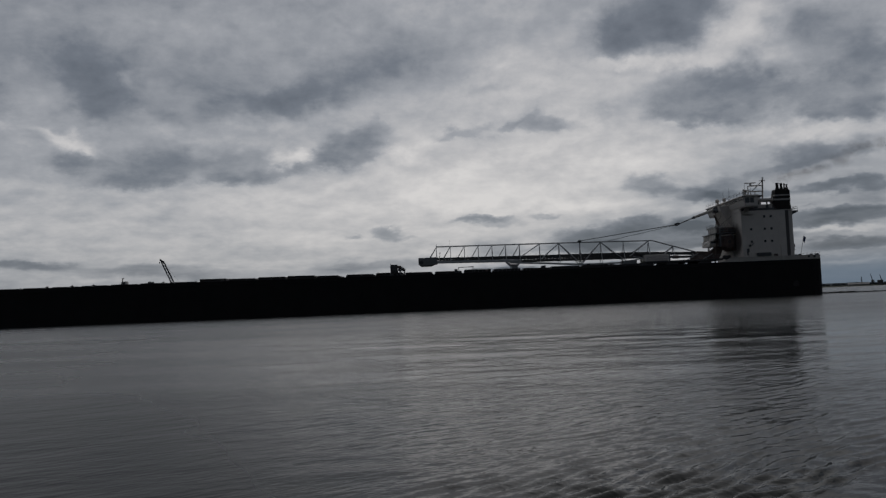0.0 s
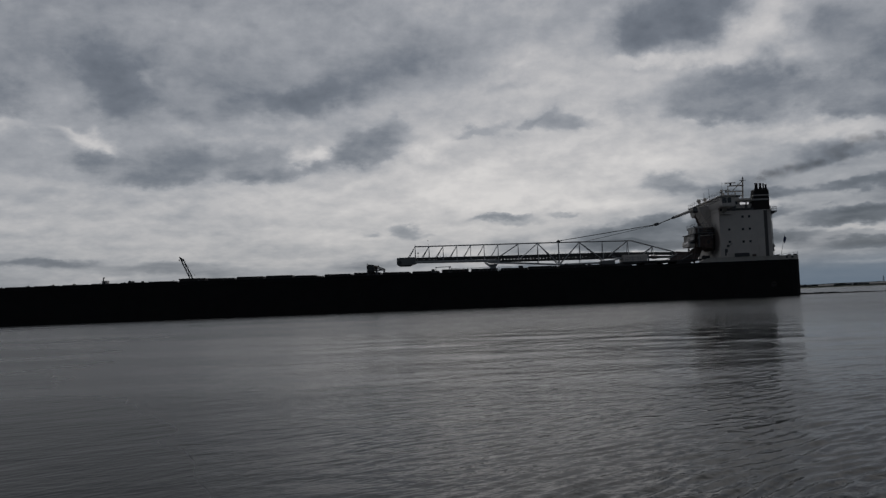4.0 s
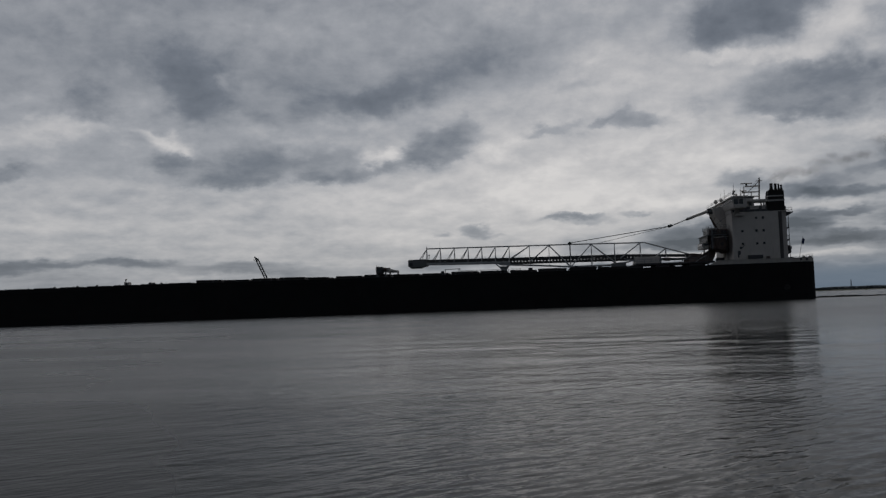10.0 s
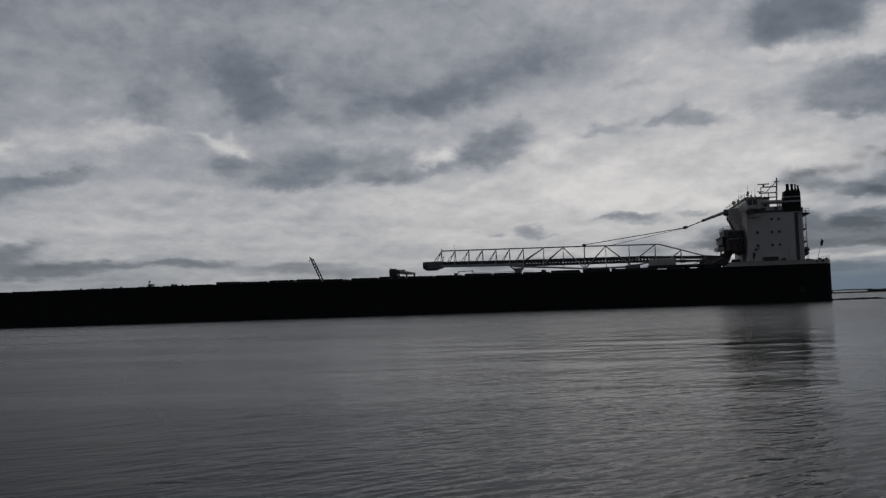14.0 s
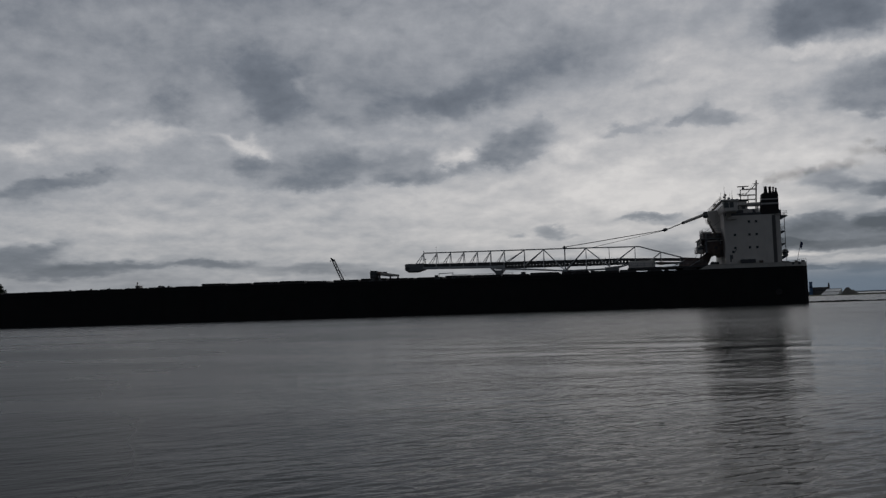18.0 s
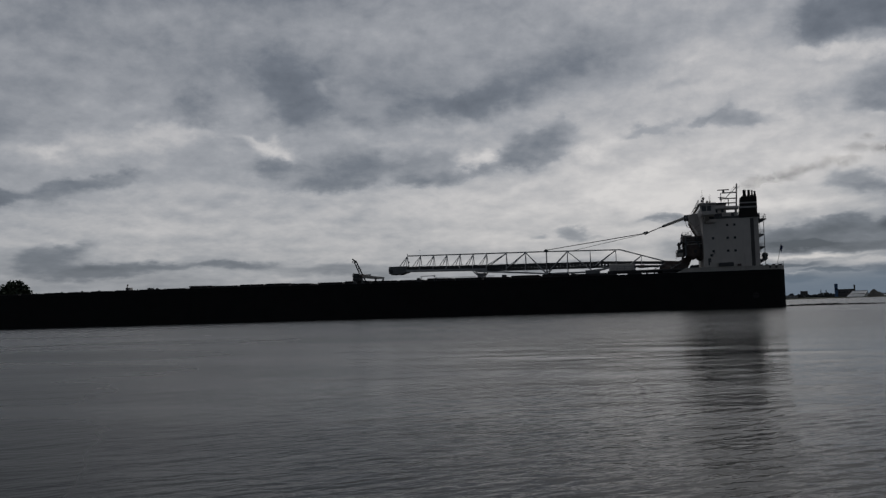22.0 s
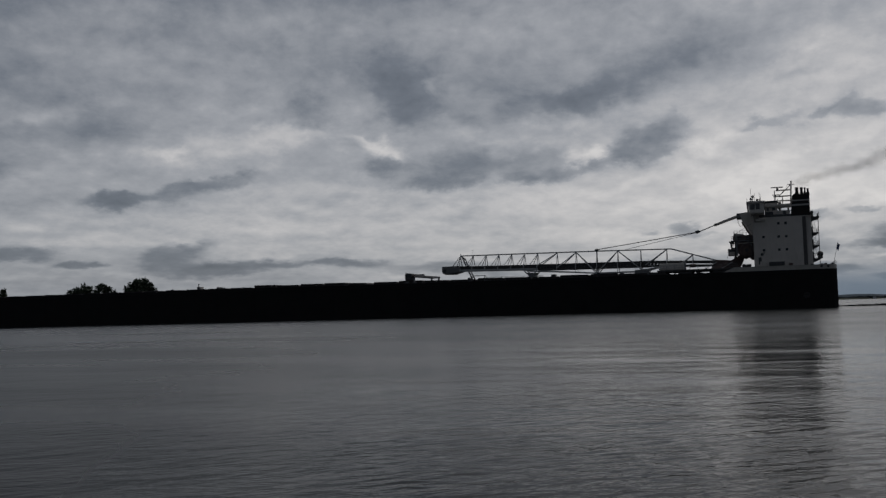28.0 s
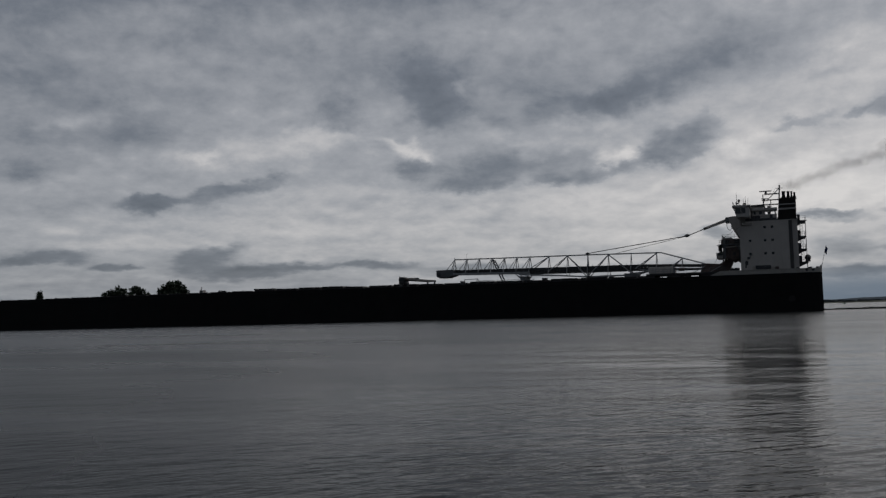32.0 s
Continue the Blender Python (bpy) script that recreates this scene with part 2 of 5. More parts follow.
    # billows: heavy cloud breaks up into ragged lumps, darkest underneath
    lumps = n.noise(n.vec("MULTIPLY", drawn, (0.36, 0.50, 0.0)), 1.0, 6, 0.6)
    curds = n.noise(n.vec("ADD", n.vec("MULTIPLY", drawn, (0.9, 1.5, 0.0)), (9.0, 4.0, 0.0)), 1.0, 5, 0.58)
    edge = n.math("MULTIPLY_ADD", n.math("MULTIPLY", n.math("SUBTRACT", lumps, 0.5), n.span(dark, 0.0, 0.2, 0.0, 1.0)), 0.6, dark)
    body = n.math("MULTIPLY_ADD", n.math("MULTIPLY", dark, n.span(lumps, 0.3, 0.7, 0.7, 1.2, "LINEAR")), 0.58, n.span(edge, 0.02, 0.36, 0.0, 0.11))
    v = n.math("MULTIPLY_ADD", n.math("MULTIPLY", n.math("SUBTRACT", curds, 0.5), n.span(dark, 0.0, 0.2, 0.8, 1.0)), 0.17, v)
    above = n.noise(n.vec("MULTIPLY", n.vec("ADD", drawn, (-0.25, 0.7, 0.0)), (0.36, 0.50, 0.0)), 1.0, 6, 0.6)
    v = n.math("MULTIPLY_ADD", n.math("SUBTRACT", lumps, above), 0.30, v)
    v = n.math("SUBTRACT", n.math("ADD", v, bright), body)
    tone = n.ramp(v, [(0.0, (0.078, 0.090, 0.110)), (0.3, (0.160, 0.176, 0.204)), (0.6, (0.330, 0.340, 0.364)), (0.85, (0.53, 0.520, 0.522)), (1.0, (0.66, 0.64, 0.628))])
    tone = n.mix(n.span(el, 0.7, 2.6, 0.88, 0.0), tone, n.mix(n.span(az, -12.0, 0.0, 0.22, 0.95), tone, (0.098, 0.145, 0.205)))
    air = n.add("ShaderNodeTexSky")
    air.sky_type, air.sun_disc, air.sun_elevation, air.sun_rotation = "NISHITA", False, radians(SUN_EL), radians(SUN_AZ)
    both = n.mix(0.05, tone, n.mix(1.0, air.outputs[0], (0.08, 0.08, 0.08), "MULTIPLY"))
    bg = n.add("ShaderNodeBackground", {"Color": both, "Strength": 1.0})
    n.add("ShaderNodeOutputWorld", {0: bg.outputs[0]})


make_sky()
lamp = bpy.data.lights.new("sun", "SUN")
lamp.energy, lamp.angle, lamp.color = 0.5, radians(80), (1.0, 0.96, 0.9)
sun_lamp = new("sun", lamp)
sun_lamp.matrix_world = look((0, 0, 60), Vector((0, 0, 60)) - Vector((math.sin(radians(SUN_AZ)) * math.cos(radians(SUN_EL)), math.cos(radians(SUN_AZ)) * math.cos(radians(SUN_EL)), math.sin(radians(SUN_EL)))))


# ---------------------------------------------------------------- materials
def mat(name, col, rough=0.6, metal=0.0, vary=0.25, scale=1.5, grain=18.0, bump=0.1, stain=None, amount=0.0, streak=False, gloss=0.5):
    """Painted or bare surface: two scales of variation, stains that may run down, fine relief."""
    m = bpy.data.materials.new(name)
    m.use_nodes = True
    m.node_tree.nodes.clear()
    n = Nodes(m.node_tree)
    at = n.add("ShaderNodeTexCoord").outputs["Object"]
    big = n.noise(at, scale, 5, 0.6)
    fine = n.noise(at, grain, 3, 0.6)
    dark, light = [c * (1 - vary) for c in col], [min(1, c * (1 + vary)) for c in col]
    c = n.mix(n.span(big, 0.25, 0.75, 0, 1), dark, light)
    c = n.mix(n.math("MULTIPLY", n.span(fine, 0.35, 0.75, 0, 1), 0.35), c, [x * 0.75 for x in col])
    if stain:
        run = n.vec("MULTIPLY", at, (1.6, 1.6, 0.16) if streak else (0.7, 0.7, 0.7))
        c = n.mix(n.math("MULTIPLY", n.span(n.noise(run, 1.3, 6, 0.68), 0.52, 0.72, 0, 1), amount), c, stain)
    relief = n.add("ShaderNodeBump", {"Strength": bump, "Distance": 0.05, "Height": fine}).outputs[0]
    b = n.add("ShaderNodeBsdfPrincipled", {"Base Color": c, "Metallic": metal, "Roughness": n.span(big, 0.2, 0.8, max(0.05, rough - 0.1), min(1, rough + 0.1)), "Specular IOR Level": gloss, "Normal": relief})
    n.add("ShaderNodeOutputMaterial", {0: b.outputs[0]})
    return m


RUST = (0.11, 0.05, 0.03)
HULL = mat("black_hull_paint", (0.015, 0.0145, 0.0145), 0.8, 0, 0.3, 0.25, 6, 0.12, (0.018, 0.013, 0.011), 0.6, True, 0.15)
DECK = mat("dark_red_deck_paint", (0.06, 0.03, 0.026), 0.75, 0, 0.3, 0.4, 8, 0.15, (0.05, 0.045, 0.04), 0.6)
HATCH = mat("hatch_cover_steel", (0.028, 0.023, 0.022), 0.65, 0, 0.3, 0.8, 9, 0.15, RUST, 0.5)
WHITE = mat("weathered_white_paint", (0.56, 0.51, 0.46), 0.5, 0, 0.07, 0.5, 10, 0.06, (0.30, 0.26, 0.22), 0.35, True)
BULWARK = mat("bulwark_white_paint", (0.42, 0.39, 0.345), 0.55, 0, 0.1, 0.6, 10, 0.08, (0.30, 0.22, 0.17), 0.5, True)
GREY = mat("light_grey_boom_paint", (0.40, 0.40, 0.395), 0.55, 0, 0.15, 0.8, 14, 0.1, (0.22, 0.17, 0.14), 0.4)
HEAD = mat("dark_grey_boom_head_paint", (0.15, 0.15, 0.15), 0.6, 0, 0.2, 0.8, 12, 0.1, (0.09, 0.07, 0.06), 0.5)
BELT = mat("dark_conveyor_gallery", (0.05, 0.048, 0.047), 0.7, 0, 0.3, 0.9, 12, 0.15, (0.07, 0.05, 0.04), 0.5)
BROWN = mat("rusty_brown_hopper_paint", (0.11, 0.075, 0.062), 0.7, 0, 0.5, 0.9, 12, 0.2, (0.04, 0.035, 0.033), 0.6, True)
BLACK = mat("funnel_black_paint", (0.017, 0.015, 0.0145), 0.65, 0, 0.3, 0.9, 10, 0.06, (0.03, 0.022, 0.018), 0.5, True, 0.2)
STRIP_GREY = mat("dark_grey_strip_paint", (0.075, 0.068, 0.064), 0.6, 0, 0.2, 0.8, 10, 0.08, (0.08, 0.07, 0.06), 0.4, True)
BAND = mat("funnel_band_white", (0.40, 0.38, 0.36), 0.5, 0, 0.1, 1.2, 10, 0.05, (0.25, 0.22, 0.2), 0.4)
STEEL = mat("galvanised_steel", (0.19, 0.195, 0.20), 0.5, 0.5, 0.2, 2, 20, 0.08)
DARKSTEEL = mat("dark_wire_steel", (0.07, 0.07, 0.072), 0.55, 0.5, 0.2, 2, 20, 0.08)
GLASS = mat("dark_window_glass", (0.02, 0.024, 0.028), 0.12, 0, 0.2, 1, 8, 0.02)
BLUE = mat("blue_flag_cloth", (0.03, 0.05, 0.14), 0.85, 0, 0.2, 2, 30, 0.2)
LAND = mat("shore_grass_and_stone", (0.07, 0.075, 0.05), 0.95, 0, 0.4, 0.05, 0.8, 0.3, (0.13, 0.115, 0.09), 0.6)
# blue of the distant haze is mixed into this foliage colour
WOODS = mat("hazed_far_foliage", (0.03, 0.038, 0.042), 0.95, 0, 0.45, 0.06, 0.7, 0.3)
LEAF = mat("tree_leaves", (0.028, 0.040, 0.02), 0.8, 0, 0.45, 0.5, 5, 0.2)
BARK = mat("tree_bark", (0.10, 0.075, 0.055), 0.9, 0, 0.3, 2, 14, 0.4)
CONCRETE = mat("grey_concrete", (0.28, 0.27, 0.26), 0.85, 0, 0.2, 0.1, 1.5, 0.2, (0.16, 0.14, 0.12), 0.5, True)
ROOF = mat("white_sheet_roof", (0.72, 0.72, 0.72), 0.5, 0, 0.08, 0.08, 0.8, 0.1, (0.45, 0.44, 0.43), 0.4)
PILE = mat("bulk_stone_pile", (0.10, 0.095, 0.085), 0.95, 0, 0.3, 0.1, 0.9, 0.4)
TOWERBLUE = mat("blue_grey_cladding", (0.06, 0.13, 0.25), 0.6, 0, 0.2, 0.1, 0.8, 0.1)
BRICKISH = mat("dark_mill_cladding", (0.10, 0.09, 0.085), 0.8, 0, 0.3, 0.1, 0.8, 0.1)
HILL = mat("far_hill_woods", (0.045, 0.065, 0.085), 0.95, 0, 0.25, 0.01, 0.1, 0.2)
BUOY = mat("dark_green_buoy_paint", (0.03, 0.06, 0.045), 0.5, 0, 0.2, 2, 10, 0.05)


def water_material():
    m = bpy.data.materials.new("grey_river_water")
    m.use_nodes = True
    m.node_tree.nodes.clear()
    n = Nodes(m.node_tree)
    at = n.add("ShaderNodeTexCoord").outputs["Object"]
    slick = n.noise(n.vec("MULTIPLY", at, (0.02, 0.06, 0)), 1.0, 4, 0.6)
    turned = n.add("ShaderNodeVectorRotate", {"Vector": at, "Axis": (0, 0, 1), "Angle": radians(-35)}).outputs[0]
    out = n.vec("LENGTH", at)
    near = n.math("ADD", n.span(out, 9.0, 30.0, 0.8, 0.42), n.span(out, 35.0, 100.0, 0.0, 0.36))          # relief set by distance from the sheet's middle, near the camera
    # rougher towards the west, most near the middle, to dull the reflection
    west = n.math("DIVIDE", n.add("ShaderNodeSeparateXYZ", {0: at}).outputs[0], n.math("ADD", out, 0.1))
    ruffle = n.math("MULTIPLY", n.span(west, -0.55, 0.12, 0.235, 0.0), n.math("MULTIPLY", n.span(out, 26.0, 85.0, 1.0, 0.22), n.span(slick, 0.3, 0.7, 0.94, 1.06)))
    chop = n.noise(n.vec("MULTIPLY", turned, (0.45, 0.85, 0)), 1.0, 5, 0.56, 0.25)
    ripple = n.noise(n.vec("MULTIPLY", turned, (2.4, 4.6, 0)), 1.0, 3, 0.55, 0.4)
    h = n.math("MULTIPLY_ADD", chop, 0.08, n.math("MULTIPLY", ripple, n.span(slick, 0.35, 0.65, 0.016, 0.045)))
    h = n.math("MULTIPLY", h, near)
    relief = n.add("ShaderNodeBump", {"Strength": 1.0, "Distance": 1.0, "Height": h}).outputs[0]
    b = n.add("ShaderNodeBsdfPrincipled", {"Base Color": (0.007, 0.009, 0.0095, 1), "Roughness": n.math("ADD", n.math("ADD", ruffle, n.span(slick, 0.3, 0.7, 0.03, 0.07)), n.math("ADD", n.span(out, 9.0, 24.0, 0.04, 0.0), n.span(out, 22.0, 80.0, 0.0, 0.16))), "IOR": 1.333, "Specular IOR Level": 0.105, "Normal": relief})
    n.add("ShaderNodeOutputMaterial", {0: b.outputs[0]})
    return m


WATER = water_material()


def sooty_shaded_material():
    """White paint; soot and painted-in shade form a round cloud behind the hopper."""
    m = bpy.data.materials.new("sooty_shaded_white_paint")
    m.use_nodes = True
    m.node_tree.nodes.clear()
    n = Nodes(m.node_tree)
    at = n.add("ShaderNodeTexCoord").outputs["Object"]
    big, fine = n.noise(at, 0.7, 5, 0.62), n.noise(at, 9.0, 3, 0.6)
    out = n.vec("LENGTH", n.vec("MULTIPLY", n.vec("SUBTRACT", at, (-17.9, -5.6, 14.7)), (0, 1 / 6.4, 1 / 4.8)))
    # this mask holds the soot and the hopper's shadow, both put into the colour
    soot = n.span(n.math("MULTIPLY_ADD", big, 0.5, out), 0.85, 1.35, 0.94, 0.0)
    paint = n.mix(n.math("MULTIPLY", n.span(fine, 0.35, 0.75, 0, 1), 0.2), (0.56, 0.51, 0.46), (0.42, 0.37, 0.32))
    b = n.add("ShaderNodeBsdfPrincipled", {"Base Color": n.mix(soot, paint, (0.045, 0.036, 0.032)), "Roughness": 0.65, "Normal": n.add("ShaderNodeBump", {"Strength": 0.08, "Distance": 0.05, "Height": fine}).outputs[0]})
    n.add("ShaderNodeOutputMaterial", {0: b.outputs[0]})
    return m


SOOTY_SHADED = sooty_shaded_material()


def smoke_material():
    """Thin soot, thickest in the middle of each wisp."""
    m = bpy.data.materials.new("thin_brown_smoke")
    m.use_nodes = True
    m.node_tree.nodes.clear()
    n = Nodes(m.node_tree)
    co = n.add("ShaderNodeTexCoord")
    out = n.vec("LENGTH", n.vec("MULTIPLY", n.vec("SUBTRACT", co.outputs["Generated"], (0.5, 0.5, 0.5)), (2, 0, 2)))
    ragged = n.math("MULTIPLY_ADD", n.noise(n.vec("ADD", co.outputs["Object"], n.add("ShaderNodeObjectInfo").outputs["Location"]), 0.7, 4, 0.6), 0.7, out)
    fade = n.span(ragged, 0.35, 1.15, 0.25, 0.0)
    clear = n.add("ShaderNodeBsdfTransparent").outputs[0]
    soot = n.add("ShaderNodeBsdfDiffuse", {"Color": (0.19, 0.14, 0.10, 1)}).outputs[0]
    n.add("ShaderNodeOutputMaterial", {0: n.add("ShaderNodeMixShader", {0: fade, 1: clear, 2: soot}).outputs[0]})
    return m


SMOKE = smoke_material()
CHURN = mat("churned_dark_water", (0.022, 0.024, 0.024), 0.8, 0, 0.4, 0.8, 6, 0.4, gloss=0.0)


# ---------------------------------------------------------------- mesh helpers
class Geo:
    """Collects vertices and faces of one part."""

    def __init__(self):
        self.v, self.f = [], []

    def put(self, verts, faces):
        o = len(self.v)
        self.v += [tuple(p) for p in verts]
        self.f += [tuple(i + o for i in q) for q in faces]
        return self

    def box(self, x0, x1, y0, y1, z0, z1):
        p = [(x, y, z) for x in (x0, x1) for y in (y0, y1) for z in (z0, z1)]
        return self.put(p, [(0, 1, 3, 2), (4, 6, 7, 5), (0, 4, 5, 1), (2, 3, 7, 6), (0, 2, 6, 4), (1, 5, 7, 3)])

    def prism(self, outline, y0, y1):
        """Outline of (x, z), pulled from y0 to y1."""
        k = len(outline)
        p = [(x, y0, z) for x, z in outline] + [(x, y1, z) for x, z in outline]
        return self.put(p, [tuple(range(k)), tuple(range(2 * k - 1, k - 1, -1))] + [(i, i + k, (i + 1) % k + k, (i + 1) % k) for i in range(k)])

    def tube(self, a, b, r, n=8, r2=None):
        a, b = Vector(a), Vector(b)
        q = (b - a).to_track_quat("Z", "Y")
        ring = [(math.cos(2 * math.pi * i / n), math.sin(2 * math.pi * i / n)) for i in range(n)]
        p = [a + q @ Vector((c * r, s * r, 0)) for c, s in ring] + [b + q @ Vector((c * (r2 or r), s * (r2 or r), 0)) for c, s in ring]
        return self.put(p, [tuple(range(n - 1, -1, -1)), tuple(range(n, 2 * n))] + [(i, (i + 1) % n, (i + 1) % n + n, i + n) for i in range(n)])

    def bar(self, a, b, w, h):
        """Straight bar of rectangular section."""
        a, b = Vector(a), Vector(b)
        q = (b - a).to_track_quat("X", "Z")
        p = [e + q @ Vector((0, s * w / 2, t * h / 2)) for e in (a, b) for s in (-1, 1) for t in (-1, 1)]
        return self.put(p, [(0, 1, 3, 2), (4, 6, 7, 5), (0, 4, 5, 1), (2, 3, 7, 6), (0, 2, 6, 4), (1, 5, 7, 3)])

    def ball(self, c, rx, ry, rz, n=8, m=5, rough=0.0, seed=0):
        p = [(c[0], c[1], c[2] - rz)]
        rnd = random.Random(seed)
        for j in range(1, m):
            for i in range(n):
                a, b = 2 * math.pi * (i + 0.5 * (j % 2)) / n, math.pi * j / m
                k = 1 + rough * (rnd.random() - 0.5) * 2
                p.append((c[0] + rx * k * math.cos(a) * math.sin(b), c[1] + ry * k * math.sin(a) * math.sin(b), c[2] - rz * k * math.cos(b)))
        p.append((c[0], c[1], c[2] + rz))
        f = [(0, 1 + (i + 1) % n, 1 + i) for i in range(n)]
        for j in range(m - 2):
            f += [(1 + j * n + i, 1 + j * n + (i + 1) % n, 1 + (j + 1) * n + (i + 1) % n, 1 + (j + 1) * n + i) for i in range(n)]
        t = 1 + (m - 1) * n
        f += [(t, t - n + i, t - n + (i + 1) % n) for i in range(n)]
        return self.put(p, f)

    def mesh(self, name, material, bevel=0.0, smooth=False):
        me = bpy.data.meshes.new(name)
        me.from_pydata(self.v, [], self.f)
        if bevel:
            bm = bmesh.new()
            bm.from_mesh(me)
            bmesh.ops.bevel(bm, geom=bm.edges[:], offset=bevel, segments=1, affect="EDGES", clamp_overlap=True)
            bmesh.ops.recalc_face_normals(bm, faces=bm.faces)
            bm.to_mesh(me)
            bm.free()
        me.materials.append(material)
        if smooth:
            me.shade_smooth()
        me.update()
        return me


def part(name, g, material, parent, label="", bevel=0.0, smooth=False):
    """One mesh object under a thing or a part. g is a Geo or a finished mesh."""
    ob = new(name, g if isinstance(g, bpy.types.Mesh) else g.mesh(name, material, bevel, smooth))
    ob.parent = parent
    if label:
        ob["label"] = label
    return ob


def thing(name, at, label, category, group="", kind=""):
    ob = new(name)
    ob.location = at
    return tagged(ob, label, category, group, kind)


def lone(name, g, material, label, category, group="", kind="", smooth=False, bevel=0.0):
    ob = new(name, g.mesh(name, material, bevel, smooth))
    return tagged(ob, label, category, group, kind)


# ---------------------------------------------------------------- water
def make_water():
    """One sheet from the camera's feet to the horizon; real waves near by, relief of the material farther out."""
    rs = np.random.RandomState(4)
    fine = np.radians(np.linspace(-62, 44, 900))
    rest = np.radians(np.linspace(44, 298, 90))[1:-1]
    ang = np.concatenate([fine, rest])
    rad = [2.2]
    while rad[-1] < 7:
        rad.append(rad[-1] * 1.02)
    while rad[-1] < 60:
        rad.append(rad[-1] * 1.0038 + 0.003)
    while rad[-1] < 190:
        rad.append(rad[-1] * 1.011)
    while rad[-1] < 4700:
        rad.append(rad[-1] * 1.09)
    rad = np.array(rad)
    R, A = np.meshgrid(rad, ang, indexing="ij")
    X, Y = R * np.sin(A), R * np.cos(A)
    Z = np.zeros_like(X)
    patch = np.clip(0.5 + 0.9 * np.sin(X * 0.16 + 0.5 + 0.7 * np.sin(Y * 0.21)) * np.sin(Y * 0.33 + 0.12 * X + 1.2), 0, 1)
    for k in range(84):
        swell, breeze = k < 14, k >= 44
        if swell:           # slow swell from passing ships, crests across the view
            length, way, steep = 1.6 + 0.40 * k, rs.normal(98, 20), 0.0085
        elif breeze:        # wavelets driven along the bank, in patches
            length, way, steep = 0.16 * (0.36 / 0.16) ** rs.rand(), rs.normal(134, 14), 0.056
        else:               # confused chop
            length, way, steep = 0.30 * (1.6 / 0.30) ** rs.rand(), rs.normal(112, 34), 0.0050
        turn = np.radians(way)
        amp = steep * length / 6.283 * (0.5 + rs.rand())
        kk = 2 * np.pi / length
        fade = np.clip((length * 75 - R) / (length * 45), 0, 1)
        bend = np.sin(X * 0.27 / length ** 0.5 + k) + np.sin(Y * 0.23 / length ** 0.5 + 2 * k)
        gust = 0.65 + 0.35 * np.sin(X * 0.11 + 1.7 * k + 0.6 * np.sin(Y * 0.13 + k))
        if swell:
            gust = gust * (0.35 + 0.65 * np.clip((R - 10) / 16, 0, 1)) * (0.3 + 0.7 * np.clip((75 - R) / 40, 0, 1))
        if breeze:
            gust = gust * (0.62 + 0.5 * np.clip((A - 0.05) / 0.4, -1, 1)) * (0.45 + 0.9 * patch) * (0.35 + 1.0 * np.clip((24 - R) / 13, 0, 1))
        gust = gust * (0.85 + 0.3 * np.clip(A / 0.5, -1, 1))          # fresher breeze to the east
        Z += fade * gust * amp * np.sin(kk * (X * np.cos(turn) + Y * np.sin(turn)) + rs.rand() * 6.28 + (0.5 if breeze else 1.2) * bend)
    m, n = X.shape
    co = np.stack([X, Y, Z], -1).reshape(-1, 3)
    co = np.vstack([co, [[0, 0, 0]]])
    i = np.arange(m - 1)[:, None] * n
    j = np.arange(n)[None, :]
    jn = (j + 1) % n
    quads = np.stack([i + j, i + n + j, i + n + jn, i + jn], -1).reshape(-1, 4)[:, ::-1]
    caps = np.stack([np.full(n, m * n), np.arange(n), (np.arange(n) + 1) % n], -1)[:, ::-1]
    me = bpy.data.meshes.new("water")
    loops = np.concatenate([quads.ravel(), caps.ravel()])
    me.vertices.add(len(co))
    me.vertices.foreach_set("co", co.astype(np.float32).ravel())
    me.loops.add(len(loops))
    me.loops.foreach_set("vertex_index", loops.astype(np.int32))
    counts = np.concatenate([np.full(len(quads), 4), np.full(len(caps), 3)])
    me.polygons.add(len(counts))
    me.polygons.foreach_set("loop_start", np.concatenate([[0], np.cumsum(counts)[:-1]]).astype(np.int32))
    me.update(calc_edges=True)
    me.validate()
    me.shade_smooth()
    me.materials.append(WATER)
    return tagged(new("water", me), "grey rippled river water under an overcast sky", "water", kind="structure")


water = make_water()


# ---------------------------------------------------------------- far shore
FAR = 2100.0


def bearing(az, dist, z=0.0):
    return Vector((dist * math.sin(radians(az)), dist * math.cos(radians(az)), z))


def height(el, dist):
    return 1.843 + dist * math.tan(radians(el))


def strip_of_land(name, az0, az1, near, far, top, label, material, step=0.5, rough=0.5, seed=1):
    """Low bank: rises from the water and runs back, with an uneven front and crest."""
    rnd = random.Random(seed)
    g = Geo()
    k = max(2, int((az1 - az0) / step))
    rows = []
    for i in range(k + 1):
        a = az0 + (az1 - az0) * i / k
        d = near + (rnd.random() - 0.5) * 8
        h = top * (1 + rough * (rnd.random() - 0.5))
        rows.append([bearing(a, d, -0.4), bearing(a, d + 3, 0.45 * h), bearing(a, d + 22, h), bearing(a, (near + far) / 2, h * 1.3), bearing(a, far, h * 1.5), bearing(a, far + 2, -0.4)])
    w = len(rows[0])
    g.put([p for r in rows for p in r], [(i * w + j, i * w + j + 1, (i + 1) * w + j + 1, (i + 1) * w + j) for i in range(k) for j in range(w - 1)])
    return lone(name, g, material, label, "shore", kind="structure")


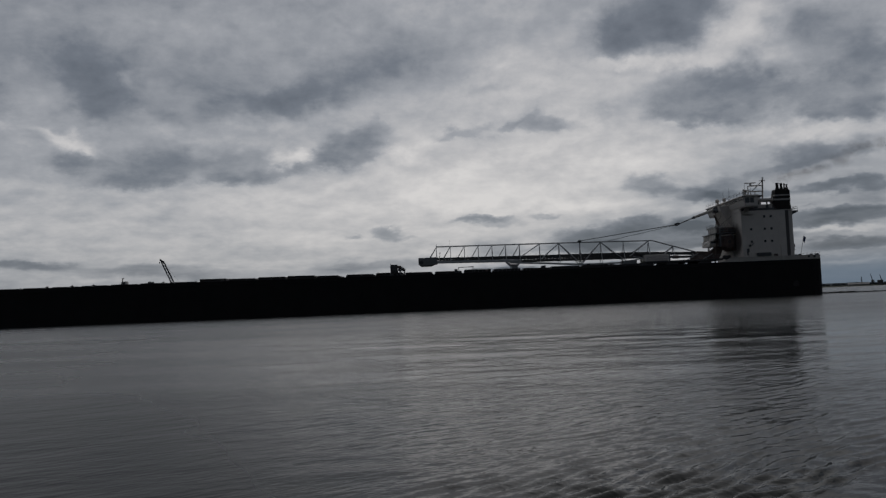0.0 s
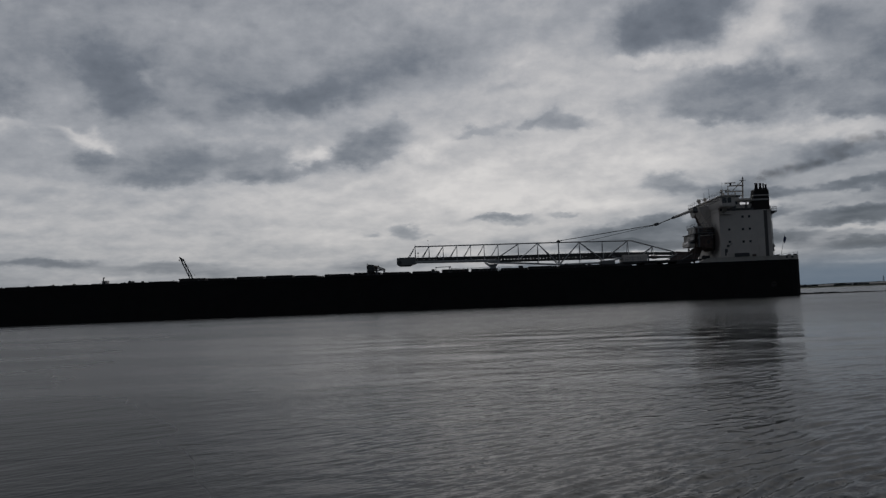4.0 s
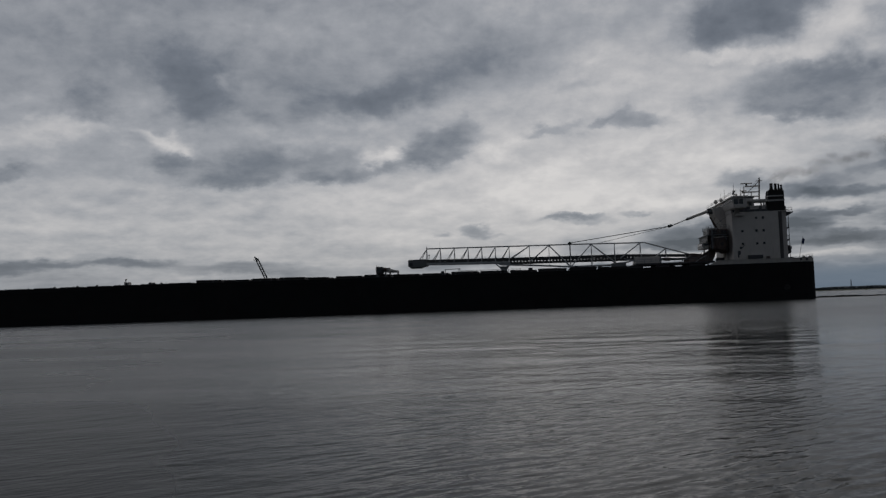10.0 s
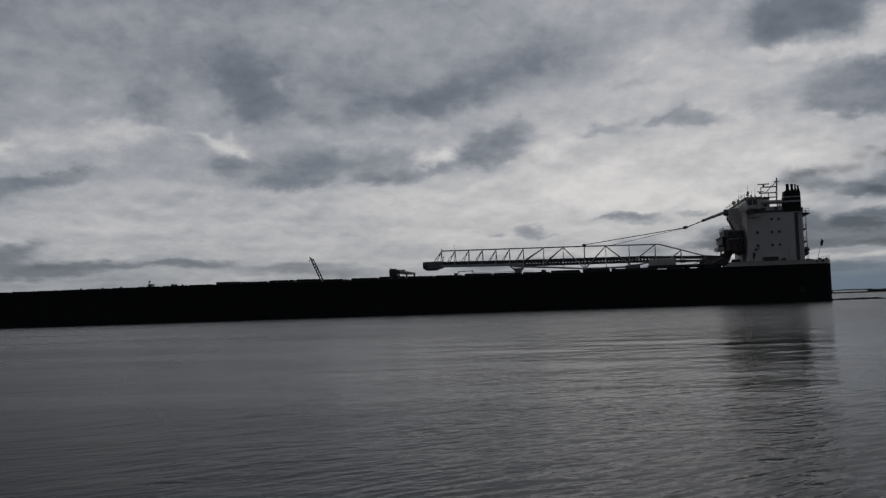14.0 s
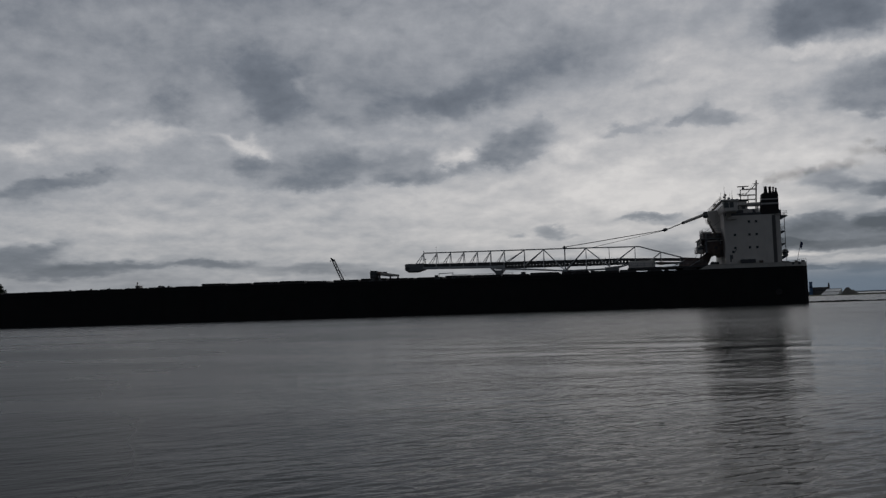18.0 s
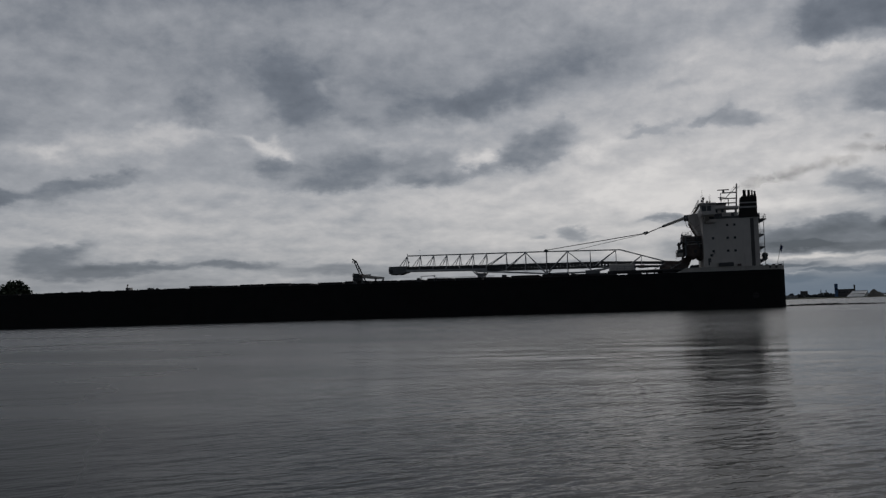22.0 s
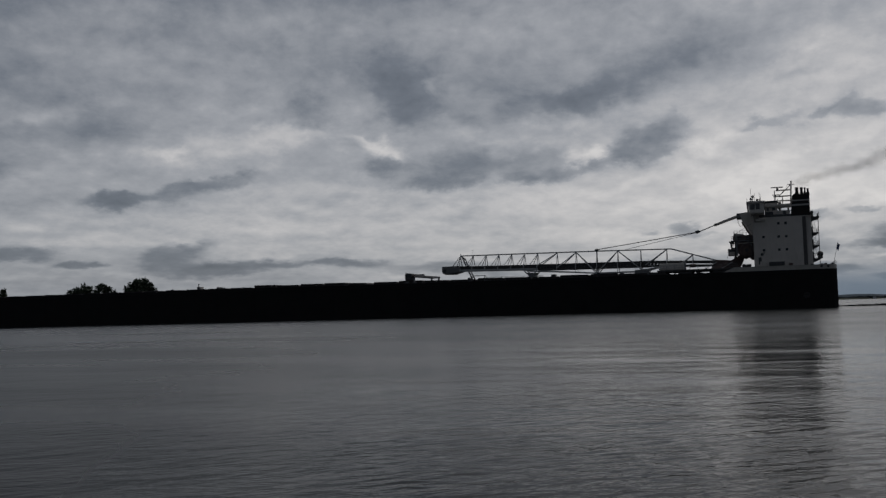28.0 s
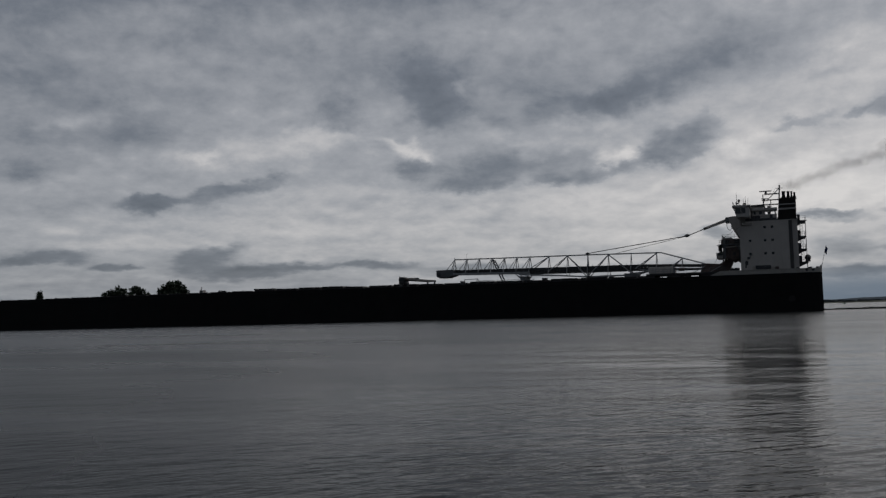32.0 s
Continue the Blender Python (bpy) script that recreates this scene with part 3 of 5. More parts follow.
def far_woods(name, az0, az1, dist, count, low, high, seed, label, depth=60):
    """Belt of far trees: many small uneven clumps."""
    rnd = random.Random(seed)
    g = Geo()
    for i in range(count):
        a = az0 + (az1 - az0) * rnd.random()
        d = dist + depth * rnd.random()
        h = low + (high - low) * rnd.random() ** 1.4 * (0.6 + 0.4 * math.sin(a * 5.3 + seed) * math.sin(a * 1.7))
        w = h * (0.45 + 0.5 * rnd.random())
        for q in range(3):
            c = bearing(a, d, 0) + Vector(((rnd.random() - 0.5) * w, (rnd.random() - 0.5) * w, h * (0.35 + 0.2 * q) + 1.2))
            g.ball(c, w * (0.62 - 0.13 * q), w * (0.62 - 0.13 * q), h * 0.36, 7, 4, 0.28, rnd.randrange(9999))
    return lone(name, g, WOODS, label, "woods", kind="stuff")


def block(name, az0, az1, el, dist, depth, material, label, category, roof="flat", base=1.0, panes=0, cover=None):
    """A far building, square to the line of sight, with its roof and window openings."""
    mid = (az0 + az1) / 2
    w = math.tan(radians((az1 - az0) / 2)) * dist
    h = height(el, dist) - base
    ob = thing(name, bearing(mid, dist, base), label, category)
    ob.rotation_euler.z = -radians(mid)
    wall = h if roof == "flat" else h * 0.55
    part("wall", Geo().box(-w, w, 0, depth, -1.5, wall), material, ob, bevel=0.1)
    if roof == "flat":
        part("roof", Geo().box(-w - 0.3, w + 0.3, -0.3, depth + 0.3, wall, wall + 0.5), CONCRETE, ob)
    else:
        part("roof", Geo().put([(-w - .6, -.8, wall - .3), (w + .6, -.8, wall - .3), (w + .6, depth / 2, h), (-w - .6, depth / 2, h), (-w - .6, depth + .8, wall - .3), (w + .6, depth + .8, wall - .3)],
                               [(0, 1, 2, 3), (3, 2, 5, 4), (0, 3, 4), (1, 5, 2)]), cover or ROOF, ob)
    for i in range(panes):
        x = -w + (i + 0.5) * 2 * w / panes
        part("window", Geo().box(x - w / panes * 0.45, x + w / panes * 0.45, -0.06, 0.2, wall * 0.55, wall * 0.72), GLASS, ob)
    return ob


def make_far_shore():
    strip_of_land("ground_far_shore", -3, 40, FAR, FAR + 420, 2.2, "low stony far shore with grass", LAND, seed=3)
    far_woods("far_woods", 1.0, 8.6, FAR + 60, 240, 4.0, 6.5, 5, "dark line of woods along the far shore")
    far_woods("far_woods", 8.4, 11.3, FAR + 70, 90, 6, 13, 6, "dark trees among mill buildings on the far shore")
    far_woods("far_woods", 12.7, 15.0, FAR + 150, 90, 4, 6.5, 8, "scrub behind low sheds on the far shore")
    far_woods("far_woods", 15.0, 26.5, FAR + 28, 460, 4.5, 7.5, 9, "uneven dark tree line on the far shore")
    g = Geo()
    k = 60
    for i in range(k + 1):
        a = -4 + 46 * i / k
        h = height(0.17 + 0.07 * math.exp(-((a - 5.3) / 2.2) ** 2) + 0.03 * math.sin(a * 2.1) * math.sin(a * 0.7), 4200)
        g.v += [tuple(bearing(a, 4000, -1)), tuple(bearing(a, 4200, h)), tuple(bearing(a, 4350, h * 0.8))]
    g.f += [(3 * i + j, 3 * i + j + 1, 3 * i + j + 4, 3 * i + j + 3) for i in range(k) for j in range(2)]
    lone("backdrop_hills", g, HILL, "low wooded hills beyond the far shore", "hill", kind="structure")
    block("silo_tower", 10.88, 11.06, 0.76, FAR + 40, 14, TOWERBLUE, "tall blue-grey clad silo tower on the far shore", "tower", panes=1)
    block("mill_building", 11.06, 11.92, 0.44, FAR + 45, 30, BRICKISH, "long dark mill building beside the silo tower", "building", panes=6)
    ob = thing("chimney", bearing(11.93, FAR + 42, 1), "slender brick chimney at the end of the mill", "chimney")
    part("stack", Geo().tube((0, 0, -1), (0, 0, height(.69, FAR) - 1), 2.2, 10, 1.6), BRICKISH, ob)
    part("rim", Geo().tube((0, 0, height(.69, FAR) - 1.8), (0, 0, height(.69, FAR) - 0.8), 1.95, 10), CONCRETE, ob)
    # big storage shed: its long pale roof slope faces the water
    ob = thing("storage_shed", bearing(12.05, FAR + 12, 0.6), "large storage shed with a pale sheet roof", "shed")
    ob.rotation_euler.z = -radians(12.05)
    part("wall", Geo().box(-17, 15, 3, 50, -1, 2.6), BRICKISH, ob)
    part("roof", Geo().put([(-21, 1.0, 1.2), (12, 1.0, 1.2), (12, 1.3, 0.8), (-21, 1.3, 0.8), (-8, 26, 13.6), (21, 26, 13.6), (21, 52, 1.2), (-8, 52, 1.2)],
                           [(0, 1, 5, 4), (4, 5, 6, 7), (0, 4, 7, 3), (1, 2, 6, 5), (0, 3, 2, 1)]), ROOF, ob, "pale sheet roof, two slopes")
    part("ridge", Geo().bar((-8, 26, 13.8), (21, 26, 13.8), 1.0, 0.8), CONCRETE, ob)
    part("eaves", Geo().bar((-15, 12.4, 7.2), (16, 12.4, 7.2), 1.2, 1.0), BRICKISH, ob, "dark joint across the roof")
    rnd = random.Random(8)
    for a, el, r in ((12.92, .40, 15), (13.18, .25, 12)):
        g = Geo()
        h = height(el, FAR + 20) - 1
        rings = [(1, 0), (0.72, 0.35), (0.4, 0.72), (0.12, 0.98)]
        for s, z in rings:
            g.v += [(r * s * (1 + .12 * rnd.random()) * math.cos(q * math.pi / 8), r * s * (1 + .12 * rnd.random()) * math.sin(q * math.pi / 8), h * z) for q in range(16)]
        g.f += [(j * 16 + q, j * 16 + (q + 1) % 16, (j + 1) * 16 + (q + 1) % 16, (j + 1) * 16 + q) for j in range(3) for q in range(16)] + [tuple(range(48, 64))]
        ob = lone("stone_pile", g, PILE, "dark heap of loose stone on the far quay", "pile", "heaps on the quay")
        ob.location = bearing(a, FAR + 20, 1)
    block("low_shed", 13.42, 15.2, 0.10, FAR + 14, 26, BRICKISH, "long low shed with a pale roof", "shed", "gable", panes=8)
    block("low_shed", 8.1, 8.9, 0.16, FAR + 20, 20, CONCRETE, "low pale warehouse among trees", "shed", panes=4)
    block("warehouse", 9.05, 9.45, 0.40, FAR + 120, 20, BRICKISH, "dark square warehouse on the far shore", "building", panes=3)
    block("warehouse", 23.1, 24.2, 0.15, FAR + 15, 26, CONCRETE, "grey low warehouse at the far dock", "building", "gable", panes=6, cover=CONCRETE)
    block("warehouse", 20.4, 21.2, 0.12, FAR + 15, 24, CONCRETE, "grey low shed at the far dock", "building", "gable", panes=5, cover=CONCRETE)
    block("dock_house", 24.62, 24.9, 0.24, FAR + 12, 12, BRICKISH, "dark dock house beside the cranes", "building", panes=2)
    block("pale_hut", 6.08, 6.24, 0.07, FAR - 2, 8, ROOF, "small white hut at the water's edge", "hut", panes=1)
    for a, el in ((10.15, .48), (10.43, .45), (17.74, .55), (23.82, .48)):
        ob = thing("lattice_mast", bearing(a, FAR + 60, 1), "slender steel lattice mast above the far shore", "mast", "far masts")
        h = height(el, FAR + 60) - 1
        for sx, sy in ((-1, -1), (1, -1), (1, 1), (-1, 1)):
            part("leg", Geo().bar((sx * 1.3, sy * 1.3, -1), (sx * .35, sy * .35, h), .35, .35), DARKSTEEL, ob)
        for q in range(7):
            s, z = 1.3 - 0.95 * q / 7, h * q / 7
            part("brace", Geo().bar((-s, -s, z), (s, -s, z + h / 7), .25, .25), DARKSTEEL, ob)
    for a0, a1, el in ((24.39, 24.29, .61), (24.84, 24.76, .56)):
        ob = thing("harbour_crane", bearing(a0, FAR + 20, 1), "dark harbour crane with a raised jib on the far dock", "crane", "far dock cranes")
        ob.rotation_euler.z = -radians(a0)
        h = height(el, FAR + 20) - 1
        dx = math.tan(radians(a1 - a0)) * FAR
        for sx in (-1, 1):
            part("leg", Geo().bar((sx * 3, 0, -1), (sx * 2, 0, 7), .9, .9), DARKSTEEL, ob)
        part("machine_house", Geo().box(-3, 3.2, -2.5, 2.5, 7, 10.5), BRICKISH, ob, bevel=.2)
        part("jib", Geo().bar((0, 0, 9), (dx, 0, h), 1.1, 1.3), DARKSTEEL, ob)
        part("stay", Geo().bar((2.5, 0, 10), (dx * .9, 0, h * .95), .3, .3), DARKSTEEL, ob)
    ob = thing("channel_buoy", bearing(2.72, 900, 0), "dark channel buoy with a lantern cage", "buoy")
    part("float", Geo().tube((0, 0, -.6), (0, 0, .7), 1.1, 14, 1.0), BUOY, ob)
    part("cage", Geo().tube((0, 0, .7), (0, 0, 3.0), .75, 6, .3), BUOY, ob)
    part("lantern", Geo().tube((0, 0, 3.0), (0, 0, 3.5), .22, 8), STEEL, ob)


make_far_shore()


# ---------------------------------------------------------------- near point behind the ship: trees and a crane
POINT = 450.0


def leafy_tree(az, el, width, seed, label, lean=0.0, squat=1.0, clumps=70, kind="round"):
    """Tapered trunk, forking limbs and a crown of many leaf clumps with gaps."""
    rnd = random.Random(seed)
    h = height(el, POINT) - 1.4
    ob = thing("tree", bearing(az, POINT, 1.4), label, "tree", "trees on the point")
    part("trunk", Geo().tube((0, 0, -.5), (lean, 0, h * .55), .42, 9, .2), BARK, ob)
    for q in range(7):
        a = q * 0.9 + rnd.random()
        z = h * (.28 + .05 * q)
        r = width * .33
        part("limb", Geo().tube((lean * .5, 0, z), (lean + r * math.cos(a), r * math.sin(a), z + h * .22), .17, 6, .06), BARK, ob)
    g = Geo()
    for q in range(clumps):
        t = rnd.random()
        a, b = rnd.random() * 6.283, math.acos(2 * rnd.random() - 1)
        k = (.55 + .45 * rnd.random() ** .4)
        if kind == "cone":
            z = h * (.12 + .86 * t)
            s = (1 - t) * width * .5 + .2
            c = (s * k * math.cos(a), s * k * math.sin(a), z)
        else:
            c = (lean + width * .47 * k * math.cos(a) * math.sin(b), width * .47 * k * math.sin(a) * math.sin(b), h * (.64 + .34 * squat * k * math.cos(b) + .03 * math.sin(3 * a)))
        for u in range(16):
            d = Vector((rnd.gauss(0, 1), rnd.gauss(0, 1), rnd.gauss(0, .8))) * (.075 * width)
            p = Vector(c) + d
            q1 = Vector((rnd.gauss(0, 1), rnd.gauss(0, 1), rnd.gauss(0, 1))).normalized()
            q2 = q1.cross(Vector((rnd.gauss(0, 1), rnd.gauss(0, 1), rnd.gauss(0, 1)))).normalized()
            s = .05 * width * (.6 + .8 * rnd.random())
            g.put([p - q1 * s * 1.4, p - q2 * s * .7, p + q1 * s * 1.4, p + q2 * s * .7], [(0, 1, 2, 3)])
    part("crown", g, LEAF, ob)
    return ob


def make_point():
    strip_of_land("ground_point", -56, -9, 425, 520, 1.6, "low grassy point beyond the channel", LAND, 1.0, seed=12)
    leafy_tree(-37.15, 2.22, 13.0, 21, "broad dark leafy tree on the low point", clumps=170)
    leafy_tree(-40.25, 1.98, 11.0, 22, "dark rounded tree in a clump on the point", clumps=120, squat=.9)
    leafy_tree(-39.25, 2.02, 8.5, 23, "dark rounded tree in a clump on the point", clumps=110)
    leafy_tree(-40.85, 1.80, 7.0, 27, "small dark tree at the edge of a clump", clumps=80)
    leafy_tree(-38.72, 1.72, 5.0, 24, "small dark tree at the edge of a clump", clumps=70)
    leafy_tree(-36.45, 1.86, 5.0, 25, "small dark tree beside the broad one", clumps=70)
    leafy_tree(-44.52, 1.80, 6.2, 26, "dark conical evergreen standing alone on the point", kind="cone", clumps=150)
    # crawler crane with its boom raised
    ob = thing("crawler_crane", bearing(-16.1, 430, 1.6), "dark crawler crane with a raised lattice boom", "crane")
    ob.rotation_euler.z = radians(16.1)
    for y in (-1.9, 1.9):
        part("track", Geo().prism([(-3, .5), (-2.5, 0), (2.5, 0), (3, .5), (3, .9), (2.6, 1.3), (-2.6, 1.3), (-3, .9)], y - .45, y + .45), DARKSTEEL, ob)
    part("machine_house", Geo().box(-1.2, 4.2, -1.6, 1.6, 1.5, 3.9), BRICKISH, ob, bevel=.12)
    part("cab", Geo().box(-2.6, -1.2, -1.6, -.2, 1.6, 3.8), GLASS, ob, bevel=.1)
    foot, tip = Vector((-1.6, 0, 2.0)), Vector((-11.3, 0, 23.9))
    up = (tip - foot).normalized()
    side = Vector((0, 1, 0))
    out = up.cross(side)
    for s in (-1, 1):
        for o in (-1, 1):
            part("chord", Geo().bar(foot + side * s * .6 + out * o * .6, tip + side * s * .4 + out * o * .5, .52, .52), DARKSTEEL, ob)
    for q in range(16):
        a, b = foot.lerp(tip, q / 16), foot.lerp(tip, (q + 1) / 16)
        z = 1 if q % 2 else -1
        for s in (-1, 1):
            part("lacing", Geo().bar(a + side * s * .45 + out * z * .45, b + side * s * .45 - out * z * .45, .22, .22), DARKSTEEL, ob)
    part("boom_head", Geo().prism([(-11.9, 23.7), (-11.0, 23.4), (-11.1, 24.3), (-12.3, 25.1), (-12.6, 24.8)], -.45, .45), DARKSTEEL, ob, bevel=.06)
    part("hook_block", Geo().prism([(-12.35, 23.9), (-12.75, 23.7), (-12.6, 23.0), (-12.3, 23.2)], -.25, .25), DARKSTEEL, ob)
    part("pendant", Geo().tube((3.6, 0, 3.9), tip, .025, 5), DARKSTEEL, ob)


make_point()


# ---------------------------------------------------------------- the ship
# ship's own space: x = 0 at the stern and falls towards the bow, y = -16 is the side seen, z = 0 the waterline
ship = thing("cargo_ship", (91.576, 244.56, 0), "long black-hulled lake bulk carrier with a white stern deckhouse", "ship")


def deck_z(x):
    """Height of the deck edge."""
    for (a, za), (b, zb) in (((0, 8.92), (-70, 8.97)), ((-70, 8.97), (-112, 9.1)), ((-112, 9.1), (-158, 9.5)), ((-158, 9.5), (-280, 9.55)), ((-280, 9.55), (-306, 11.0))):
        if x >= b:
            return za + (zb - za) * (x - a) / (b - a)
    return 11.0


def make_hull():
    xs = [0, -.25, -.9, -2.2] + [-4 - 6 * i for i in range(45)] + [-274, -280, -286, -291, -296, -300, -303, -305]
    g = Geo()
    rows = []
    for x in xs:
        b = 16.0
        if x > -2.2:
            b = 16.0 - 1.15 * (1 + x / 2.2) ** 2
        if x < -270:
            b = 16.0 * math.sqrt(max(0.004, 1 - ((-x - 270) / 35.3) ** 2.4))
        d = deck_z(x)
        half = [(b * .96, -3.0), (b, -1.5), (b, 0.0), (b, 2.5), (b, 5.5), (b, d - 1.0), (b + .06, d - .95), (b + .06, d - .75), (b, d - .7), (b, d)]
        rows.append([(x, -y, z) for y, z in half] + [(x, y, z) for y, z in reversed(half)])
    w = len(rows[0])
    g.put([p for r in rows for p in r], [(i * w + j, (i + 1) * w + j, (i + 1) * w + j + 1, i * w + j + 1) for i in range(len(rows) - 1) for j in range(w - 1)])
    g.f += [tuple(range(w)), tuple(range((len(rows) - 1) * w + w - 1, (len(rows) - 1) * w - 1, -1))]
    hull = part("hull", g, HULL, ship, "black painted hull side, faint plate seams")
    # plate seams and side details
    for i in range(24):
        x = -6 - 12.2 * i
        part("plate_seam", Geo().box(x - .05, x + .05, -16.03, -15.98, .4, deck_z(x) - 1.1), HULL, hull)
    for z in (3.1, 6.2):
        part("plate_seam", Geo().box(-268, -2.4, -16.025, -15.98, z - .04, z + .04), HULL, hull)
    part("overflow_stain", Geo().put([(-7.6, -16.012, 2.7), (-7.1, -16.012, 2.2), (-6.2, -16.012, 2.4), (-5.9, -16.012, 3.2), (-6.6, -16.012, 3.7), (-7.3, -16.012, 3.5)], [(5, 4, 3, 2, 1, 0)]),
         mat("scoured_paint_patch", (0.02, 0.018, 0.017), .8, 0, .5, 2.5, 12, .2, (0.016, 0.016, 0.017), .9), hull, "scoured paler patch of paint")
    g = Geo()
    for i in range(len(xs) - 1):
        x0, x1 = xs[i], xs[i + 1]
        b0, b1 = -rows[i][9][1] - .02, -rows[i + 1][9][1] - .02
        g.put([(x0, -b0, deck_z(x0) - .12), (x1, -b1, deck_z(x1) - .12), (x1, 0, deck_z(x1) + .1), (x0, 0, deck_z(x0) + .1), (x1, b1, deck_z(x1) - .12), (x0, b0, deck_z(x0) - .12)], [(0, 3, 2, 1), (3, 5, 4, 2)])
    part("deck", g, DECK, ship, "dark red weather deck")


def make_deck_gear():
    # hatch covers along the hold
    k = 0
    spots = [-157.3 + 7.62 * i for i in range(15)] + [-165.2 - 7.62 * i for i in range(13)]
    for x0 in sorted(spots):
        w = 5.6 if abs(x0 + 126.8) < 1 else 7.05
        fore = x0 < -160
        top = deck_z(x0) + (.55 if fore else .98 + .12 * math.sin(x0 * 1.9))
        hc = part("hatch_cover", Geo().prism([(x0, top - .32), (x0 + .25, top), (x0 + w - .25, top - .08), (x0 + w, top - .36)], -7.6, 7.6), HATCH, ship, "low steel hatch cover" if not k else "")
        part("coaming", Geo().box(x0 + .15, x0 + w - .15, -7.4, 7.4, deck_z(x0) - .1, top - .33), HATCH, hc)
        for q in (.25, .5, .75):
            part("stiffener", Geo().box(x0 + w * q - .06, x0 + w * q + .06, -7.66, -7.58, top - .5, top - .1), HATCH, hc)
        k += 1
    # travelling hatch crane
    gc = part("hatch_crane", Geo().box(-107.4, -106.8, -13.4, 7.6, 11.0, 11.5), HEAD, ship, "grey travelling gantry crane spanning the hatches", bevel=.04)
    part("girder", Geo().box(-105.2, -104.6, -13.4, 7.6, 11.0, 11.5), HEAD, gc, bevel=.04)
    for x in (-107.1, -104.9):
        for y in (-12.9, 7.2):
            part("leg", Geo().bar((x, y, deck_z(x) - .1), (x, y, 11.2), .4, .4), HEAD, gc)
            part("bogie", Geo().box(x - .6, x + .6, y - .25, y + .25, deck_z(x) - .1, deck_z(x) + .35), DARKSTEEL, gc, bevel=.08)
    part("tie", Geo().box(-107.2, -104.8, -13.2, -12.7, 11.0, 11.35), HEAD, gc)
    part("tie", Geo().box(-107.2, -104.8, 7.0, 7.5, 11.0, 11.35), STEEL, gc)
    part("operator_cab", Geo().prism([(-107.3, 10.0), (-107.3, 11.7), (-106.9, 11.95), (-105.6, 11.85), (-105.5, 10.0)], -13.6, -11.4), BELT, gc, "dark operator's cab", bevel=.08)
    part("cab_window", Geo().box(-107.0, -105.8, -13.65, -13.58, 10.8, 11.5), GLASS, gc)
    part("motor_housing", Geo().tube((-105.3, -13.3, 11.15), (-104.6, -13.3, 11.15), .35, 10), BROWN, gc)
    part("hoist", Geo().box(-107.0, -105.4, -9.4, -6.8, 11.4, 11.8), BROWN, gc, bevel=.12)
    part("brace", Geo().bar((-107.1, -13.0, 9.2), (-104.9, -13.0, 11.0), .16, .16), HEAD, gc)
    part("hoist_drum", Geo().tube((-106.9, -4.5, 11.7), (-105.1, -4.5, 11.7), .25, 10), DARKSTEEL, gc)
    part("lamp_post", Geo().tube((-107.2, -13.2, 11.7), (-107.2, -13.2, 12.2), .07, 6), DARKSTEEL, gc)

    # winch house and vents far forward
    wh = part("winch_house", Geo().box(-178.6, -177.2, -4.9, -3.3, 9.3, 10.85), WHITE, ship, "small white winch house", bevel=.06)
    part("vent", Geo().tube((-178.5, -4, 10.9), (-178.5, -4, 11.6), .16, 8), WHITE, wh)
    part("vent_hood", Geo().ball((-178.35, -4, 11.65), .28, .22, .2, 8, 5), WHITE, wh)
    part("door", Geo().box(-178.2, -177.6, -4.93, -4.88, 9.5, 10.7), DARKSTEEL, wh)
    ml = part("mooring_winch", Geo().box(-172, -170.2, -5.5, -3.5, 9.3, 9.7), DARKSTEEL, ship, "dark mooring winch", bevel=.05)
    part("drum", Geo().tube((-171.1, -5.2, 10.15), (-171.1, -3.8, 10.15), .42, 12), DARKSTEEL, ml)
    part("gearbox", Geo().box(-171.6, -170.4, -3.8, -3.3, 9.6, 10.5), DARKSTEEL, ml, bevel=.05)
    for x in (-196, -189.5, -184, -166, -150.6, -136, -121, -98.2, -83):
        vp = part("deck_vent", Geo().tube((x, -9.5, deck_z(x) - .1), (x, -9.5, deck_z(x) + .5), .16, 8), HATCH, ship)
        part("vent_cap", Geo().ball((x, -9.5, deck_z(x) + .55), .34, .34, .18, 10, 5), HATCH, vp)
    for i in range(38):
        x = -30 - 6.3 * i
        bl = part("bollard", Geo().tube((x, -15.2, deck_z(x) - .15), (x, -15.2, deck_z(x) + .3), .13, 8), DARKSTEEL, ship)
        part("bollard_cap", Geo().tube((x, -15.2, deck_z(x) + .3), (x, -15.2, deck_z(x) + .36), .2, 8), DARKSTEEL, bl)
    # davit frame and long low handrail under the boom
    df = part("davit_frame", Geo().bar((-90.2, -8, 10.7), (-86.2, -8, 10.78), .16, .16), STEEL, ship, "light steel frame on deck")
    for x in (-90.1, -86.6):
        part("post", Geo().bar((x, -8, 9.0), (x, -8, 10.75), .14, .14), STEEL, df)
    part("knee", Geo().bar((-86.6, -8, 10.7), (-85.8, -8, 10.0), .14, .14), STEEL, df)
    part("locker", Geo().box(-91.2, -90.4, -8.6, -7.4, 9, 10.3), DARKSTEEL, df, bevel=.05)
    hr = part("handrail", Geo().tube((-86, -8, 10.25), (-70.6, -8, 10.15), .05, 6), STEEL, ship, "long low handrail beside the hatches")
    part("rail", Geo().tube((-86, -8, 9.95), (-70.6, -8, 9.85), .04, 6), STEEL, hr)
    for i in range(16):
        x = -86 + i * 1.02
        part("stanchion", Geo().tube((x, -8, 9.0), (x, -8, 10.24), .045, 6), STEEL, hr)
